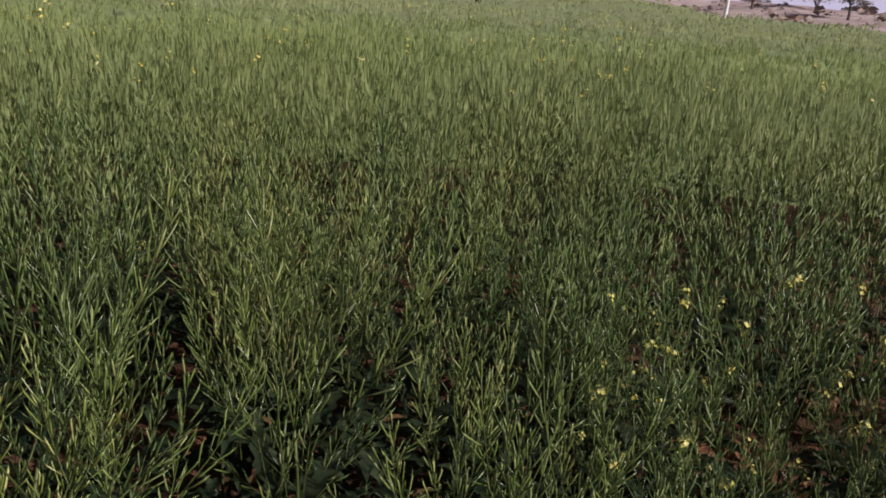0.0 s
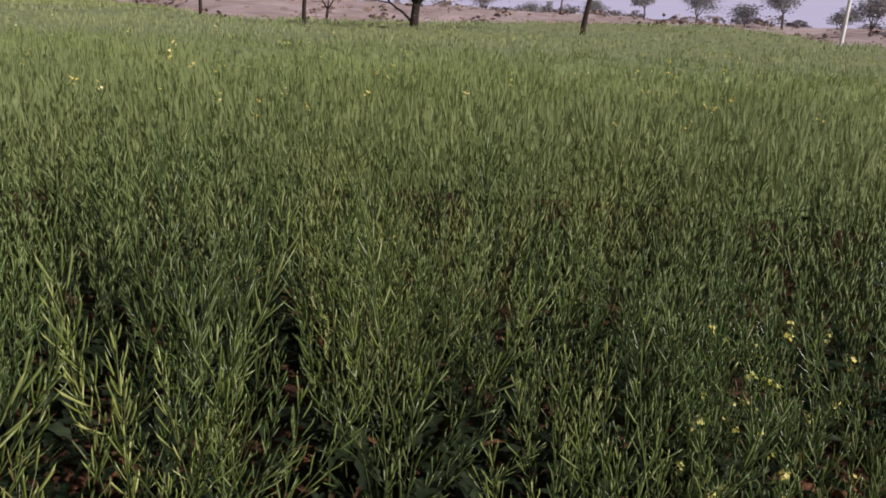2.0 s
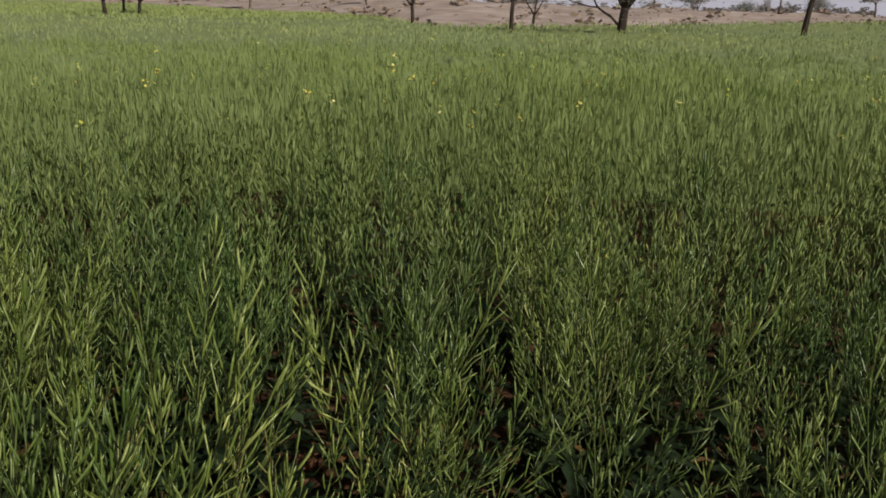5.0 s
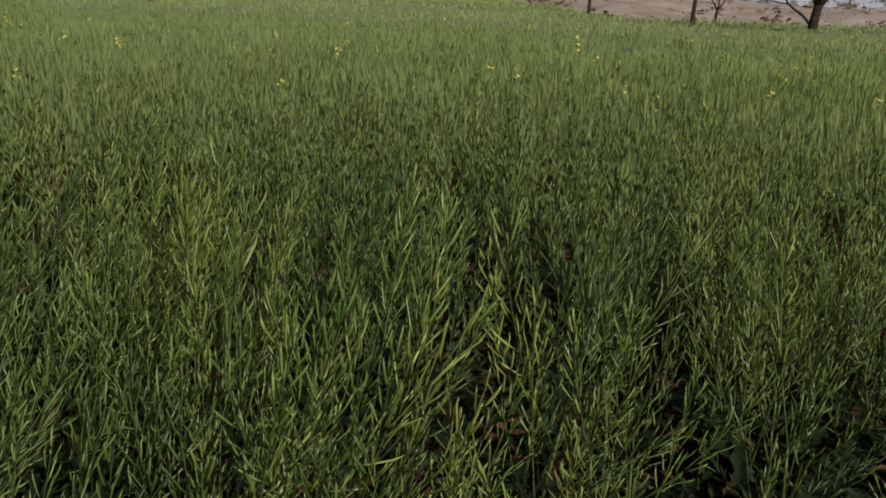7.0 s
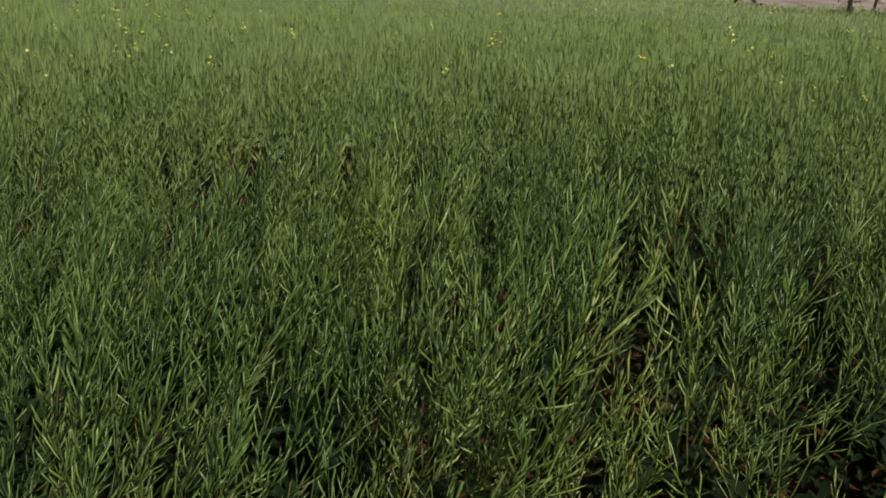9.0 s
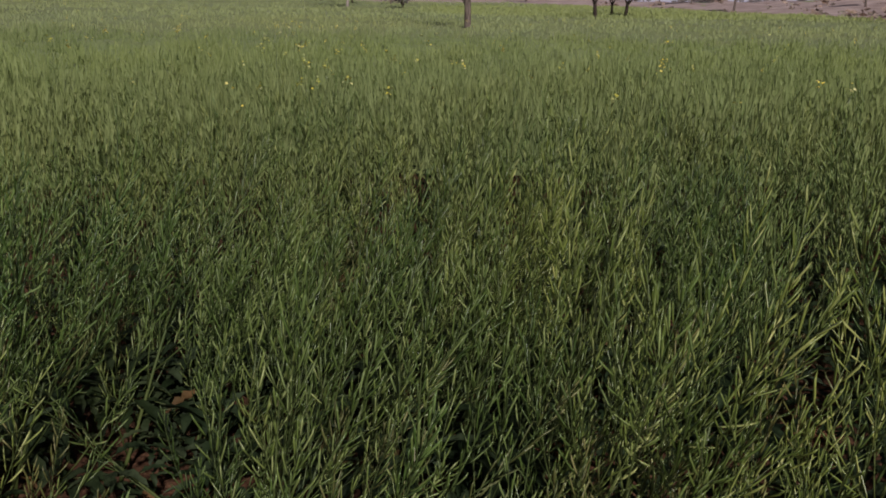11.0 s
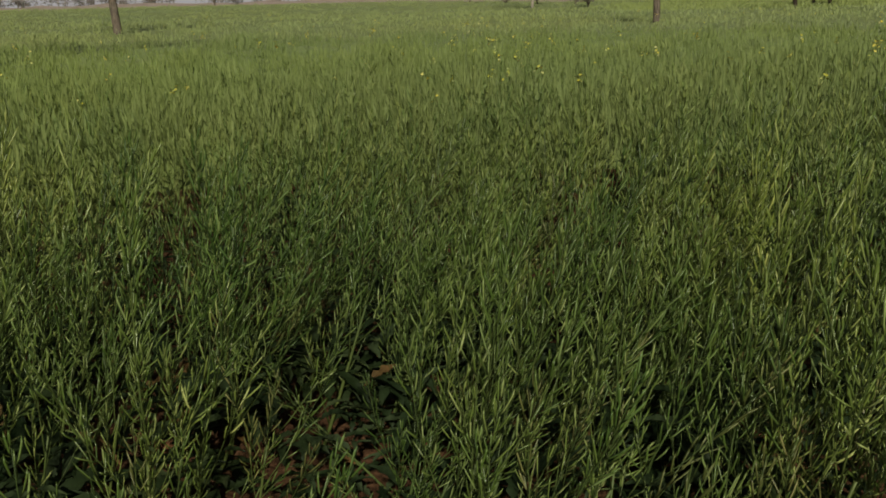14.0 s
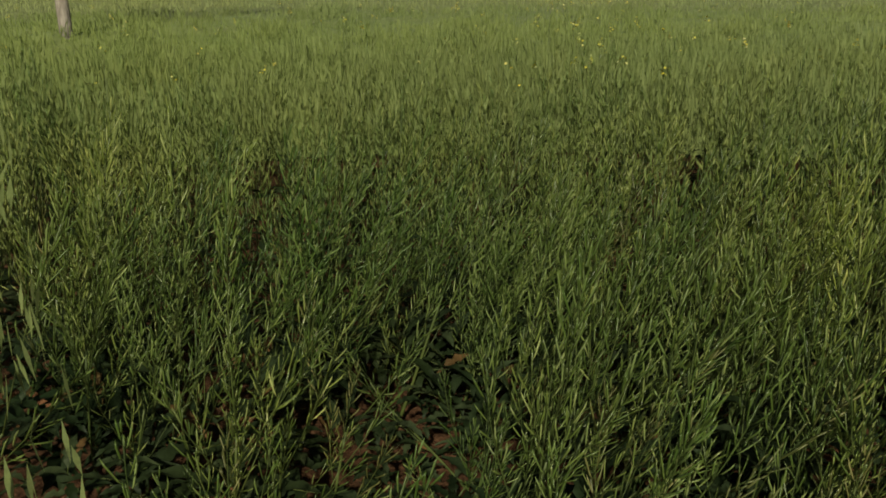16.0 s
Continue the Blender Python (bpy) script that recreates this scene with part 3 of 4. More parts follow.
def scatter(name, templates, places, materials, label, seed, scale=(0.88, 1.1), lean=0.12):
    """One mesh of many plants: templates turned, leaned and scaled at each place."""
    g = np.random.default_rng(seed)
    vs, fs, ms, n = [], [], [], 0
    hs = land(places[:, 0], places[:, 1])
    rise = 1 + 0.07 * np.sin(places[:, 0] * 4.3 + 1.3 * np.sin(places[:, 1] * 2.7)) * np.sin(places[:, 1] * 4.9 + 1.1 * np.sin(places[:, 0] * 3.1)) + 0.09 * np.sin(places[:, 0] * 1.9 + 2 * np.sin(places[:, 1] * 1.1)) * np.sin(places[:, 1] * 2.3 + 1.5 * np.sin(places[:, 0] * 0.8))
    rise *= 1 - 0.05 * np.exp(-((places[:, 0] + 3.8) ** 2 + (places[:, 1] - 3.2) ** 2) / 1.8)
    for (x, y), h, tall in zip(places, hs, rise):
        v, f, s = templates[g.integers(len(templates))]
        t, k = g.uniform(0, 2 * np.pi), g.uniform(*scale) * tall
        c, q = math.cos(t) * k, math.sin(t) * k
        lx, ly = g.normal(0, lean, 2)
        vz = v[:, 2] * k
        out = np.empty_like(v)
        out[:, 0] = v[:, 0] * c - v[:, 1] * q + vz * lx + x
        out[:, 1] = v[:, 0] * q + v[:, 1] * c + vz * ly + y
        out[:, 2] = vz + h
        vs.append(out)
        fs.append(f + n)
        ms.append(s)
        n += len(v)
    ob = new(name, make_mesh(name, (np.concatenate(vs), np.concatenate(fs), np.concatenate(ms)), materials))
    return tagged(ob, label, "mustard crop", kind="stuff")


def ring_places(seed, r0, r1, az0, az1, density, clear=(), clumps=-2.0):
    """Places spread over a sector of the field, denser than a grid but never on a bare patch."""
    g = np.random.default_rng(seed)
    n = int(density * radians(az1 - az0) / 2 * (r1 ** 2 - r0 ** 2))
    i = np.arange(n)
    u, v = (i * 0.7548776662 + seed * 0.137) % 1, (i * 0.569840291 + seed * 0.291) % 1
    r, az = np.sqrt(r0 ** 2 + (r1 ** 2 - r0 ** 2) * u), az0 + (az1 - az0) * v
    r, az = r * (1 + g.normal(0, 0.006, n)), az + g.normal(0, 0.4, n)
    a = np.radians(az)
    p = np.stack([MIDDLE[0] - r * np.sin(a), MIDDLE[1] + r * np.cos(a)], -1)
    rr, aa = np.hypot(p[:, 0], p[:, 1]), np.degrees(np.arctan2(-p[:, 0], p[:, 1]))
    keep = rr < np.interp(aa, EDGE_AZ, EDGE_R) + 1.5 * np.sin(aa * 1.7)
    clump = np.sin(p[:, 0] * 5.3 + 1.4 * np.sin(p[:, 1] * 3.1)) * np.sin(p[:, 1] * 4.9 + 1.2 * np.sin(p[:, 0] * 3.7))
    keep &= clump > clumps
    for x, y, c in clear:
        keep &= np.hypot(p[:, 0] - x, p[:, 1] - y) > c
    return p[keep]


T_MID = [simple_plant(300 + i, 6, 10, 0.1, 0.0041, flat_pod, 4) for i in range(8)]
T_NEAR = [simple_plant(320 + i, 6, 15, 0.09, 0.0034, flat_pod, 5) for i in range(6)]
T_FINE = [tuft(330 + i, 52, 0.12, 0.0055, 0.16, 0.55) for i in range(8)]
T_NEARTUFT = [tuft(345 + i, 38, 0.12, 0.0075, 0.19, 0.7) for i in range(8)]
T_TUFT = [tuft(360 + i, 26, 0.12, 0.009, 0.26, 0.74) for i in range(8)]
T_FARTUFT = [tuft(390 + i, 24, 0.2, 0.024, 0.75, 0.74) for i in range(8)]
MID_PLACES = np.concatenate([ring_places(21, NEAR_R, 6.0, -68, 68, 29, BARE + GAPS, -0.28), ring_places(43, 6.0, 8.0, -68, 68, 9, (), -0.3)])
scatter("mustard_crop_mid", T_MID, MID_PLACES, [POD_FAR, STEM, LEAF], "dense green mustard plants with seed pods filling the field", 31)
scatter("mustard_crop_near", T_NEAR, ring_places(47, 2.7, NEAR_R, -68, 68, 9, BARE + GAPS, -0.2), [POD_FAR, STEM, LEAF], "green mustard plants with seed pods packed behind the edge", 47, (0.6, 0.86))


def undergrowth(seed):
    """Broad lobed lower leaves in a loose rosette."""
    g = np.random.default_rng(seed)
    b = Build()
    for i in range(8):
        v, f, m = leaf(g, g.uniform(0.16, 0.25), g.uniform(0.034, 0.056)).arrays()
        turn = np.array(pose(0, 0, g.uniform(0.05, 0.6), 0, g.uniform(-45, 20), g.uniform(0, 360)) @ pose(0.04, 0, 0.012))
        b.v.append(v @ turn[:3, :3].T + turn[:3, 3])
        b.f.append(f + b.n)
        b.m.append(m)
        b.n += len(v)
    return b.arrays()


# Real lower leaves, coloured very dark to stand in for shade in gaps.
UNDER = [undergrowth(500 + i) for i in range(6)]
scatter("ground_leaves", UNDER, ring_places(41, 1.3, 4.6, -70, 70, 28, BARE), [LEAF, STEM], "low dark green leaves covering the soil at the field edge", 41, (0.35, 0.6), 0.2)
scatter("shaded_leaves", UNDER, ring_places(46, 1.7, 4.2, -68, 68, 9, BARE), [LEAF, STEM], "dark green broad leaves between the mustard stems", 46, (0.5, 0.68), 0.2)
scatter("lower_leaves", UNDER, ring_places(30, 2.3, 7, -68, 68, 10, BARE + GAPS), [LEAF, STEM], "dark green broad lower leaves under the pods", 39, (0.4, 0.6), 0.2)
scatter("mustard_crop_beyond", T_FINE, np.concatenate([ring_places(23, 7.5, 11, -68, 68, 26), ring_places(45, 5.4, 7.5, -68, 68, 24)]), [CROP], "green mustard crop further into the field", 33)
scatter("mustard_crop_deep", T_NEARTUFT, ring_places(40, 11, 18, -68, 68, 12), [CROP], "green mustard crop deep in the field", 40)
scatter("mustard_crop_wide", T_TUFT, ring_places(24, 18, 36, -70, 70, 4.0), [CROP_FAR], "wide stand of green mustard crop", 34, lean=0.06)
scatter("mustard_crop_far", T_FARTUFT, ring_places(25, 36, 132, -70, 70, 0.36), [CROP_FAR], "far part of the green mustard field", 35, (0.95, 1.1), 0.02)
# Unseen crop added behind, so bare soil bounces less light onto the plants.
scatter("mustard_crop_behind", T_NEARTUFT, ring_places(22, 1.7, 6, 70, 290, 13), [CROP], "unseen green mustard crop added behind to cut light bounced off soil", 32)
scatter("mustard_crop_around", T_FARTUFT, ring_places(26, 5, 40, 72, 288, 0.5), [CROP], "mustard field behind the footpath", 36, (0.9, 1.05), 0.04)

# The closed mass of leaves below the pod tops, where the field is seen at a flat angle.


def canopy(x, y):
    r = np.hypot(x, y)
    az = np.degrees(np.arctan2(-x, y))
    n = np.sin(x * 2.3 + 1.1 * np.sin(y * 1.7)) * np.sin(y * 2.1 + 0.8 * np.sin(x * 1.3)) + 0.6 * np.sin(x * 5.3 + y * 1.1) * np.sin(y * 4.7 - x)
    inside = smooth01((np.interp(az, EDGE_AZ, EDGE_R) - r) / 3)
    start = smooth01((r - 7.1) / 2.6)
    return land(x, y) + (0.74 + 0.18 * smooth01((r - 7.8) / 6) + 0.03 * n) * inside * start - 0.3 * (1 - inside * start)


cv, cf = polar_sheet(np.concatenate([np.linspace(7.1, 30, 65), np.geomspace(30.6, 134, 60)]), np.radians(np.linspace(-72, 72, 460)), canopy)
k = 460
cv[:, 2] += np.random.default_rng(12).normal(0, 0.022, len(cv))
cf = cf[(np.abs((cf % k).max(1) - (cf % k).min(1)) < 2)]
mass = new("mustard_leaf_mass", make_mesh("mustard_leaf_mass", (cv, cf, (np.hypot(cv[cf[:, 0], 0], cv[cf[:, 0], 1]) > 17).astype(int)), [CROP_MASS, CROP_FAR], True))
tagged(mass, "dense leafy mass of the mustard crop below its pods", "mustard crop", kind="stuff")


def yellow_strip():
    """The paler, ripening plot beyond the green crop."""
    p = ring_places(27, 48, 120, -14, 17, 0.9)
    az = np.degrees(np.arctan2(-p[:, 0], p[:, 1]))
    r = np.hypot(p[:, 0], p[:, 1])
    p = p[(r > 48 + np.abs(az - 2) * 0.5) & (r < 92)]
    ob = scatter("ripening_crop", T_FARTUFT, p, [CROP_YELLOW], "paler yellow-green ripening plot in the far field", 37, (1.0, 1.14), 0.02)
    return ob


yellow_strip()


def flower_stalk(seed):
    g = np.random.default_rng(seed)
    b = Build()
    top = np.array([g.uniform(-0.04, 0.04), g.uniform(-0.04, 0.04), 1.12])
    blade(b, np.array([0, 0, 0.6]), (top - (0, 0, 0.6)) / np.linalg.norm(top - (0, 0, 0.6)), 0.48, 0.002, 0.4, 1)
    for i in range(9):
        t = g.uniform(0, 6.28)
        d = np.array([math.cos(t), math.sin(t), 1.6])
        blade(b, top - (0, 0, 0.03 + 0.025 * i), d / np.linalg.norm(d), 0.04, 0.002, t, 1)
    for i in range(int(g.integers(4, 9))):
        c = top + g.normal(0, 0.015, 3)
        t = g.uniform(0, 6.28)
        a = np.array([math.cos(t), math.sin(t), g.uniform(-0.3, 0.3)]) * 0.0078
        q = np.array([-math.sin(t), math.cos(t), g.uniform(0.2, 0.8)]) * 0.0078
        b.add([c + a, c + q, c - a, c - q], [(0, 1, 2), (0, 2, 3)], 0)
    return b.arrays()


T_FLOWER = [flower_stalk(420 + i) for i in range(6)]
g = np.random.default_rng(8)
bunches = [(8.9, 9.6, 0.4, 3), (6.2, 6.65, 0.25, 4), (4.6, 5.3, 0.2, 2), (3.3, 7.5, 0.35, 4), (1.5, 5.1, 0.2, 3), (0.95, 4.1, 0.15, 2), (10, 10.7, 0.4, 4), (6.0, 6.2, 0.2, 4), (6.4, 9.2, 0.3, 2), (-0.9, 6.6, 0.4, 4), (-1.0, 3.85, 0.15, 2), (1.2, 5.0, 0.25, 4),
           (1.4, 6.3, 0.3, 3), (-6.2, 11.4, 0.4, 5), (-2.5, 4.4, 0.25, 4), (-3.0, 6.9, 0.5, 4), (-0.7, 6.3, 0.3, 2), (0.6, 4.4, 0.15, 2), (-7.5, 9.3, 0.3, 4), (-7.5, 14.3, 0.4, 3), (-5.3, 9.8, 0.4, 6), (-4.1, 6.7, 0.3, 4), (-2.6, 5.0, 0.4, 5), (-6.5, 5.0, 0.2, 2),
           (7.73, 8.39, 0.35, 5), (9.57, 9.62, 0.4, 5), (4.74, 4.86, 0.3, 6), (3.96, 3.89, 0.2, 3), (2.4, 7.87, 0.2, 3), (3.32, 7.74, 0.2, 3), (-8.53, 10.3, 0.5, 3), (-6.33, 12.29, 0.5, 4), (-2.53, 4.99, 0.25, 6), (-2.43, 3.56, 0.2, 3), (-3.86, 6.51, 0.2, 4), (-3.12, 6.66, 0.2, 3)]
fp = np.concatenate([np.stack([g.normal(x, s, n), g.normal(y, s, n)], -1) for x, y, s, n in bunches] + [ring_places(28, 4.3, 9, -66, 66, 1.1), ring_places(29, 9, 24, -66, 66, 0.4)])
flowers = scatter("mustard_flowers", T_FLOWER, fp, [PETAL, STEM], "scattered small yellow mustard flowers above the pods", 38, (0.98, 1.16), 0.05)
flowers["category"] = "flowers"


# ---- soil clods on the bare patches ----
def clod_mesh(seed):
    g = np.random.default_rng(seed)
    bm = bmesh.new()
    bmesh.ops.create_icosphere(bm, subdivisions=2, radius=1.0)
    o = Vector(g.uniform(-9, 9, 3))
    for v in bm.verts:
        v.co *= 0.75 + 0.5 * noise.noise(v.co * 1.3 + o) + 0.16 * noise.noise(v.co * 4 + o)
        v.co.z *= 0.68
    me = bpy.data.meshes.new("clod")
    bm.to_mesh(me)
    bm.free()
    me.materials.append(CLOD)
    return me


CLODS = [clod_mesh(i) for i in range(5)]
g = np.random.default_rng(9)
for x, y, c in BARE:
    for i in range(7):
        t, q, s = g.uniform(0, 6.28), c * math.sqrt(g.uniform(0, 1.2)), g.uniform(0.02, 0.075)
        a, b = x + q * math.cos(t), y + q * math.sin(t)
        ob = new("soil_clod", CLODS[g.integers(5)])
        ob.matrix_basis = pose(a, b, float(land(a, b)) + s * 0.3, 0, 0, g.uniform(0, 360)) @ Matrix.Scale(s, 4)
        tagged(ob, "crumbly reddish soil clod on bare ground", "soil clod", "soil clods on bare patches")


# ---- trees ----
def limbs(b, p, d, length, r, depth, g, spread, rise, tips, droop=0.0):
    """A branch that bends as it goes and divides; ends are kept for the foliage."""
    n = 4
    pts, rad = [p], [r]
    for i in range(n):
        d = d + g.normal(0, 0.1, 3) + (0, 0, rise * 0.1 - droop * 0.1)
        d = d / np.linalg.norm(d)
        p = p + d * length / n
        pts.append(p)
        rad.append(r * (1 - 0.42 * (i + 1) / n))
    tube(b, pts, rad, 7 if r > 0.06 else 5 if r > 0.02 else 3, 0)
    tips.append((p, r))
    if depth > 0:
        a, c = frame_of(d)
        k = int(g.integers(2, 4))
        t0 = g.uniform(0, 6.28)
        for i in range(k):
            t = t0 + i * 2 * math.pi / k + g.uniform(-0.4, 0.4)
            o = spread * g.uniform(0.6, 1.2)
            nd = math.cos(o) * d + math.sin(o) * (math.cos(t) * a + math.sin(t) * c)
            limbs(b, p, nd, length * g.uniform(0.62, 0.85), r * 0.58 * g.uniform(0.85, 1.1), depth - 1, g, spread, rise, tips, droop)


def leaf_cloud(g, tips, amount, spread, size, b, lift=0.0):
    tips = np.array([t for t, _ in tips])
    for i in range(amount):
        c = tips[g.integers(len(tips))] + np.clip(g.normal(0, 1, 3), -1.5, 1.5) * spread * (1, 1, 0.6) + (0, 0, lift)
        n = g.normal(0, 1, 3)
        a, e = frame_of(n)
        s = size * g.uniform(0.5, 1.4)
        b.add([c + a * s, c + e * s * 0.5, c - a * s, c - e * s * 0.5], [(0, 1, 2), (0, 2, 3)], 0)


def tree(name, x, y, label, seed, trunk_r, fork, length, depth=3, spread=0.6, rise=0.5, lean=(0.0, 0.0), amount=1500, cloud=0.35, size=0.09, bark=None, leafy=None, forks=3, sink=0.0, low=0.0, lift=0.0):
    """A field tree: tapering trunk, dividing limbs, and a loose crown of many small leaves."""
    g = np.random.default_rng(seed)
    root = new(name)
    root.location = (x, y, float(land(x, y)) - 0.05 - sink)
    tagged(root, label, "tree")
    b, tips = Build(), []
    n = 6
    s = np.linspace(0, 1, n)
    pts = np.stack([lean[0] * fork * s ** 1.4 + 0.05 * np.sin(s * 5 + seed) * fork * 0.3, lean[1] * fork * s ** 1.4 + 0.04 * np.sin(s * 4 + seed * 2) * fork * 0.3, fork * s], -1)
    tube(b, pts, trunk_r * (1.25 - 0.45 * s ** 0.5), 10, 0)
    top, up = pts[-1], pts[-1] - pts[-2]
    up = up / np.linalg.norm(up)
    a, c = frame_of(up)
    t0 = g.uniform(0, 6.28)
    for i in range(forks):
        t = t0 + i * 2 * math.pi / forks + g.uniform(-0.3, 0.3)
        o = spread * g.uniform(0.5, 1.15)
        d = math.cos(o) * up + math.sin(o) * (math.cos(t) * a + math.sin(t) * c)
        limbs(b, top - up * trunk_r * 0.5, d, length * g.uniform(0.8, 1.1), trunk_r * 0.55, depth, g, spread, rise, tips)
    if low:
        limbs(b, pts[3], np.array([-0.62 * math.sin(low), 0.1, 0.8]), length * 0.7, trunk_r * 0.32, 2, g, 0.5, 0.9, [])
    part("trunk", make_mesh("trunk", b.arrays(), [bark or BARK], True), root)
    if amount:
        q = Build()
        leaf_cloud(g, tips, amount, cloud, size, q, lift)
        part("crown", make_mesh("crown", q.arrays(), [leafy or FOLIAGE]), root)
    return root


tree("field_tree", 10.09, 31.11, "slender dark-barked tree with thin bare branches in the crop", 1, 0.085, 2.1, 1.6, 3, 0.78, 0.3, (0.02, 0.0), 2600, 0.4, 0.04)
tree("field_tree", 14.66, 31.63, "large dark spreading tree with thick forking limbs in the crop", 2, 0.19, 2.0, 1.75, 4, 0.78, 0.1, (0.05, 0.0), 16000, 0.6, 0.033, forks=5, low=1.3, lift=-0.35)
tree("field_tree", 23.19, 32.4, "thin leaning dark-barked tree in the crop", 3, 0.13, 3.2, 1.7, 3, 0.5, 0.6, (0.09, 0.0), 1800, 0.4, 0.08)
tree("field_tree", -6.53, 23.95, "grey-barked upright tree standing in the crop", 4, 0.1, 2.5, 1.3, 3, 0.55, 0.6, (-0.07, 0.0), 2400, 0.32, 0.045, BARK_MID, low=1.0)
tree("field_tree", 10.12, 48.91, "small tree with bare upright branches in the crop", 5, 0.11, 1.9, 1.1, 3, 0.5, 0.9, (0.02, 0), 500, 0.3, 0.07)
tree("field_tree", -5.79, 48.84, "small dark tree with bare crooked branches", 6, 0.12, 1.75, 1.0, 3, 0.75, 0.4, (-0.05, 0), 500, 0.3, 0.07)
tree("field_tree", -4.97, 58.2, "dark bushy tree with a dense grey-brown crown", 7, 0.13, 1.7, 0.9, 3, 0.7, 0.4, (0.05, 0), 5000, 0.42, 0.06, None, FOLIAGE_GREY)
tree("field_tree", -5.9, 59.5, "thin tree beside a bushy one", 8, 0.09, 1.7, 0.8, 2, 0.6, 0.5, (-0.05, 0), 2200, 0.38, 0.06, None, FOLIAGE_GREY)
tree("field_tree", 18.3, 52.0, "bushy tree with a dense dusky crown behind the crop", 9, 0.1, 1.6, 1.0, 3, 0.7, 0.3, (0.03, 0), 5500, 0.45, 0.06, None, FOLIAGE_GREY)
tree("field_tree", -31.3, 76.5, "pale many-stemmed tree shading the crop", 10, 0.15, 2.0, 1.6, 3, 0.55, 0.6, (0, 0), 3600, 0.6, 0.08, BARK_PALE, FOLIAGE, 4)
tree("field_tree", -22.2, 19.7, "leaning brown-barked tree throwing a shadow over the crop", 11, 0.13, 3.6, 2.0, 3, 0.62, 0.4, (-0.2, 0.05), 3600, 0.5, 0.09, BARK_MID)
tree("field_tree", -10.57, 6.44, "pale grey smooth-barked young tree in the crop", 12, 0.085, 2.7, 1.1, 3, 0.5, 0.7, (-0.05, 0), 1500, 0.3, 0.055, BARK_PALE)
# Trees and bushes beyond the crop: x, y, crown width, height, trunk share, foliage, seed.
FAR = [(65, 50.5, 4.6, 3.4, 0.2, 0), (87, 71.5, 3.2, 3.0, 0.2, 0), (77, 71, 5.0, 4.0, 0.42, 0), (74, 73.5, 5.0, 2.3, 0.2, 0), (73, 80, 4.3, 3.4, 0.2, 0), (76, 93, 3.2, 4.0, 0.5, 0), (80, 109, 3.2, 2.4, 0.1, 0), (63, 93, 3.4, 3.8, 0.5, 0),
       (80, 127, 6.0, 1.6, 0.05, 0), (62, 111, 3.4, 3.0, 0.15, 0), (74, 50.5, 4.8, 3.2, 0.15, 0), (66, 42, 3.4, 3.0, 0.4, 1), (50.5, 100, 4.4, 4.0, 0.4, 0), (66, 117, 5.0, 3.0, 0.08, 0), (15, 96, 2.4, 3.0, 0.4, 1),
       (21, 118, 4.0, 5.2, 0.45, 1), (14.5, 111, 3.8, 5.0, 0.35, 0), (9.8, 127, 4.0, 3.2, 0.1, 0), (3.1, 104, 3.6, 4.4, 0.42, 0), (-1.8, 127, 3.0, 4.2, 0.15, 1), (-6.3, 134, 2.6, 2.8, 0.35, 0), (-29, 151, 4.6, 4.0, 0.4, 0),
       (-38.5, 178, 7.0, 2.0, 0.05, 0), (-43, 177, 3.6, 2.0, 0.05, 0), (-26.5, 78, 2.7, 3.0, 0.4, 1), (-34.5, 97.5, 2.7, 4.0, 0.5, 0), (-38.5, 96, 2.9, 3.2, 0.4, 1), (-42, 95, 3.4, 3.6, 0.3, 0), (-48.5, 99, 3.4, 3.6, 0.45, 0),
       (-102, 114, 4.0, 4.6, 0.5, 0), (-99, 116, 3.8, 2.2, 0.05, 0), (-55, 191, 10.0, 2.6, 0.05, 0), (-36.5, 168, 5.5, 3.2, 0.1, 0)]
for i, (x, y, w, h, share, kind) in enumerate(FAR):
    bush = share < 0.2
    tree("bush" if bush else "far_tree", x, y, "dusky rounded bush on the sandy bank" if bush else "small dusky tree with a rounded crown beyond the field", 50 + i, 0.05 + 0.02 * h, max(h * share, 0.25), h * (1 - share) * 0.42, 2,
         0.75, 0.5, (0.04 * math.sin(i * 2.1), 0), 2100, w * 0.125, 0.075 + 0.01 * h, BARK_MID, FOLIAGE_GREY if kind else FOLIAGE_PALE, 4)


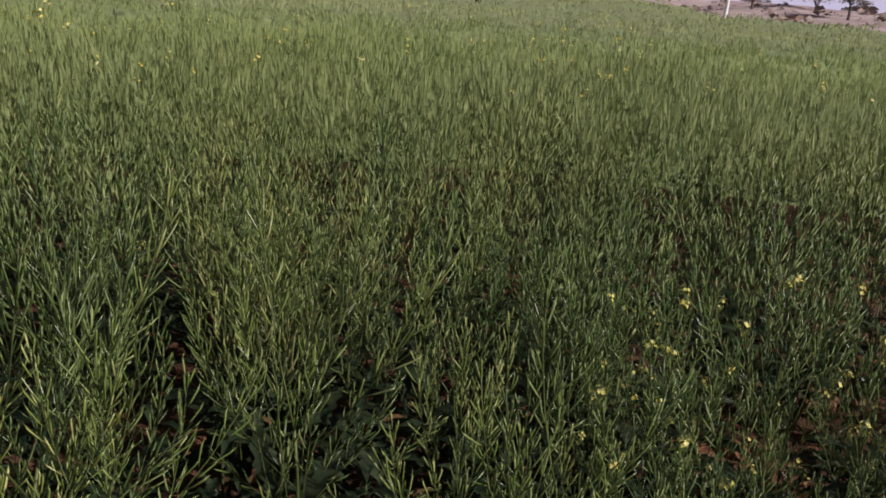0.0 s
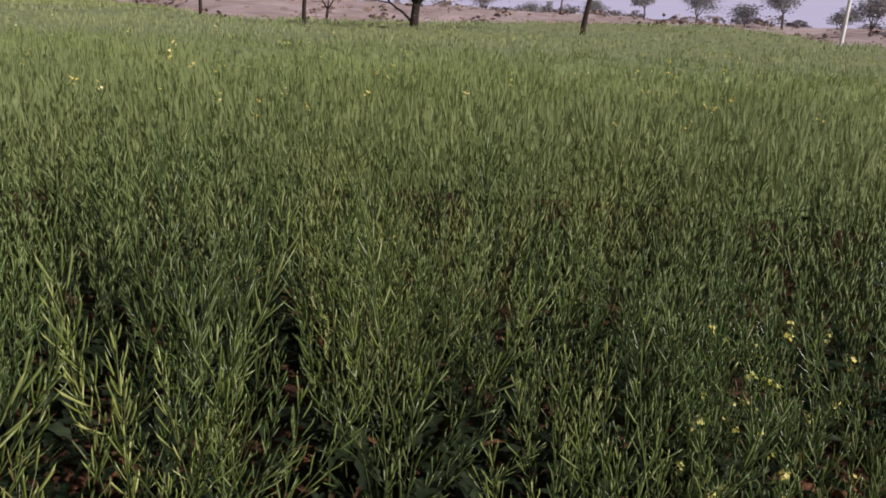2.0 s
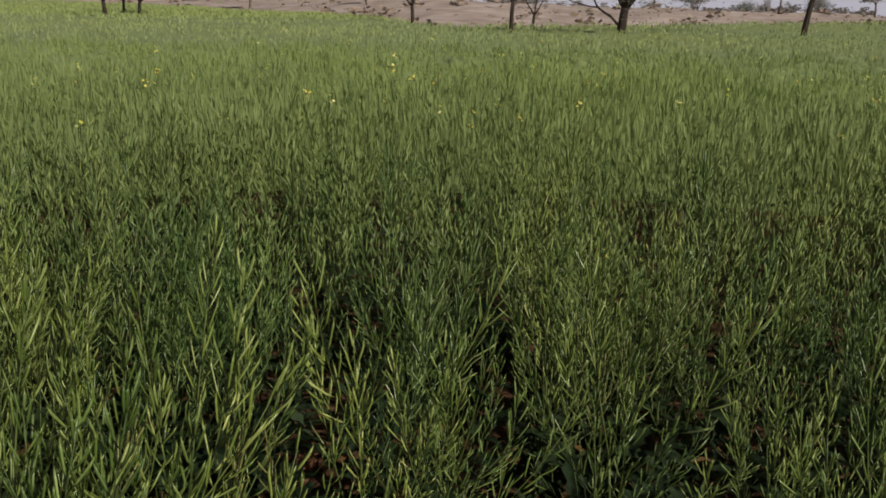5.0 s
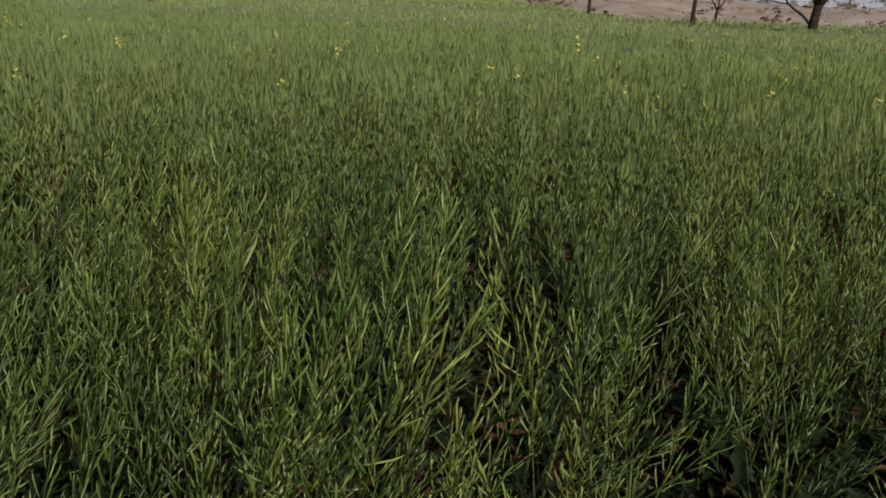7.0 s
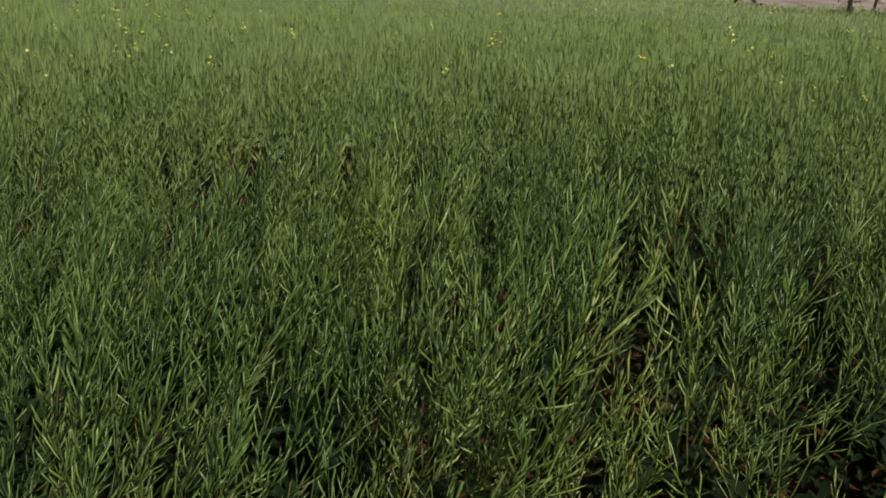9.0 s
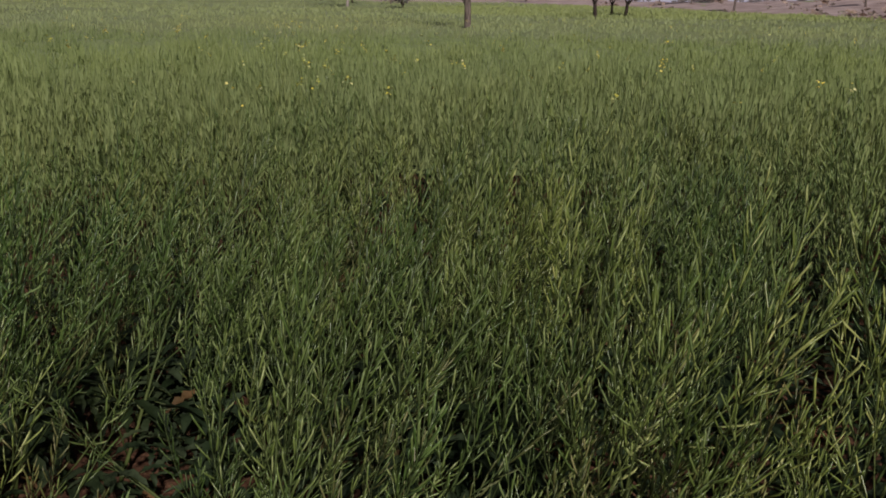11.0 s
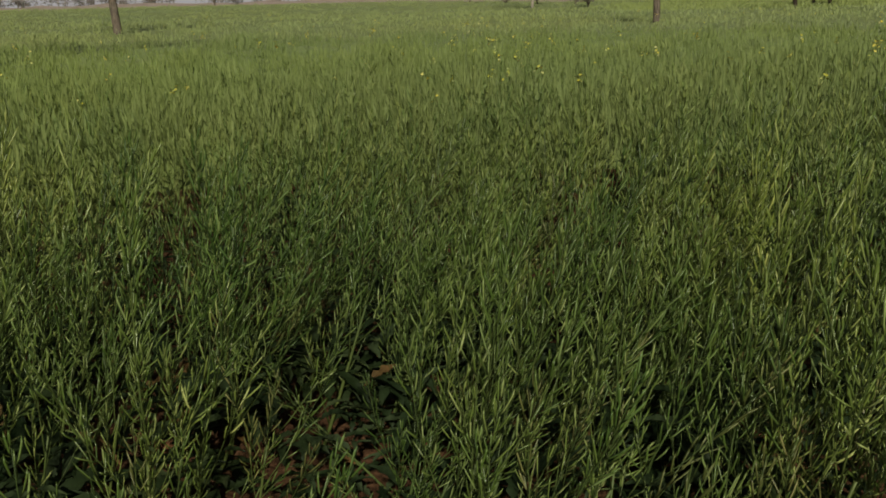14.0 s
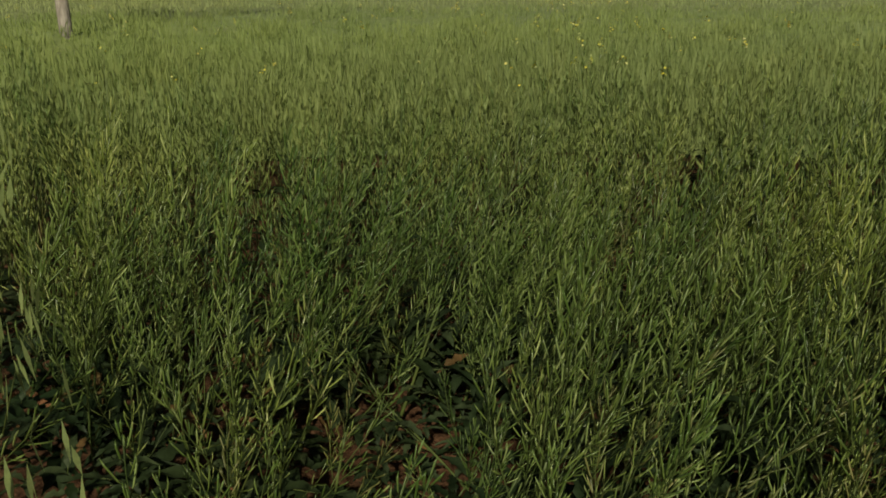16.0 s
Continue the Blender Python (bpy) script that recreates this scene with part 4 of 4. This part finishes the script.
def far_woods():
    """The hazy line of trees along the horizon."""
    g = np.random.default_rng(77)
    b = Build()
    for i in range(250):
        az = radians(g.uniform(9, 66) if i < 150 else g.uniform(-64, 10))
        r = g.uniform(190, 280)
        x, y = -r * math.sin(az), r * math.cos(az)
        z, h = float(land(x, y)), g.uniform(2.4, 5.5) * (1 if i < 150 else 0.6)
        tips = [(np.array([x + g.normal(0, h * 0.4), y, z + h * g.uniform(0.25, 0.8)]), 0) for _ in range(6)]
        leaf_cloud(g, tips, 220, h * 0.2, 0.26, b)
        tube(b, [(x, y, z - 0.3), (x + 0.1, y, z + h * 0.5)], (0.18, 0.1), 4, 0)
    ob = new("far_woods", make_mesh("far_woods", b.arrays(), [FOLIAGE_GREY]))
    return tagged(ob, "distant dusky line of trees along the horizon", "woods", kind="stuff")


far_woods()


SCRUB = plant_material("dry_brown_scrub", (0.22, 0.17, 0.15), (0.28, 0.215, 0.19), (0.34, 0.265, 0.235), 0.8, 0.2)


def scrub():
    """Low dry scrub and stones on the sandy banks."""
    g = np.random.default_rng(78)
    b = Build()
    for i in range(480):
        az = g.uniform(-62, 10)
        re = np.interp(az, EDGE_AZ, EDGE_R)
        r = re + 3 + g.uniform(0, 1) ** 1.3 * 55
        x, y = -r * math.sin(radians(az)), r * math.cos(radians(az))
        z, s = float(land(x, y)), g.uniform(0.12, 0.3) if i % 4 else g.uniform(0.4, 0.85)
        leaf_cloud(g, [(np.array([x, y, z + s * 0.4]), 0), (np.array([x + s, y, z + s * 0.3]), 0)], 16, s * 0.7, s * 0.5, b)
    ob = new("dry_scrub", make_mesh("dry_scrub", b.arrays(), [SCRUB]))
    return tagged(ob, "low dry scrub dotted over the sandy banks", "scrub", kind="stuff")


scrub()


def utility_pole(x, y, height, lean):
    root = new("utility_pole")
    root.matrix_basis = pose(x, y, float(land(x, y)) - 0.1, 0, lean, 20)
    tagged(root, "white weathered leaning utility pole standing in the crop", "utility pole")
    b = Build()
    s = np.linspace(0, 1, 9)
    tube(b, np.stack([0.04 * np.sin(s * 3), 0 * s, height * s], -1), 0.105 - 0.04 * s, 12, 0)
    part("shaft", make_mesh("shaft", b.arrays(), [POLE], True), root)
    c = Build()
    tube(c, [(-0.6, 0, height - 0.5), (0.6, 0, height - 0.45)], (0.04, 0.04), 6, 0)
    part("crossarm", make_mesh("crossarm", c.arrays(), [BARK]), root)
    return root


utility_pole(37.15, 30.45, 7.5, 6)
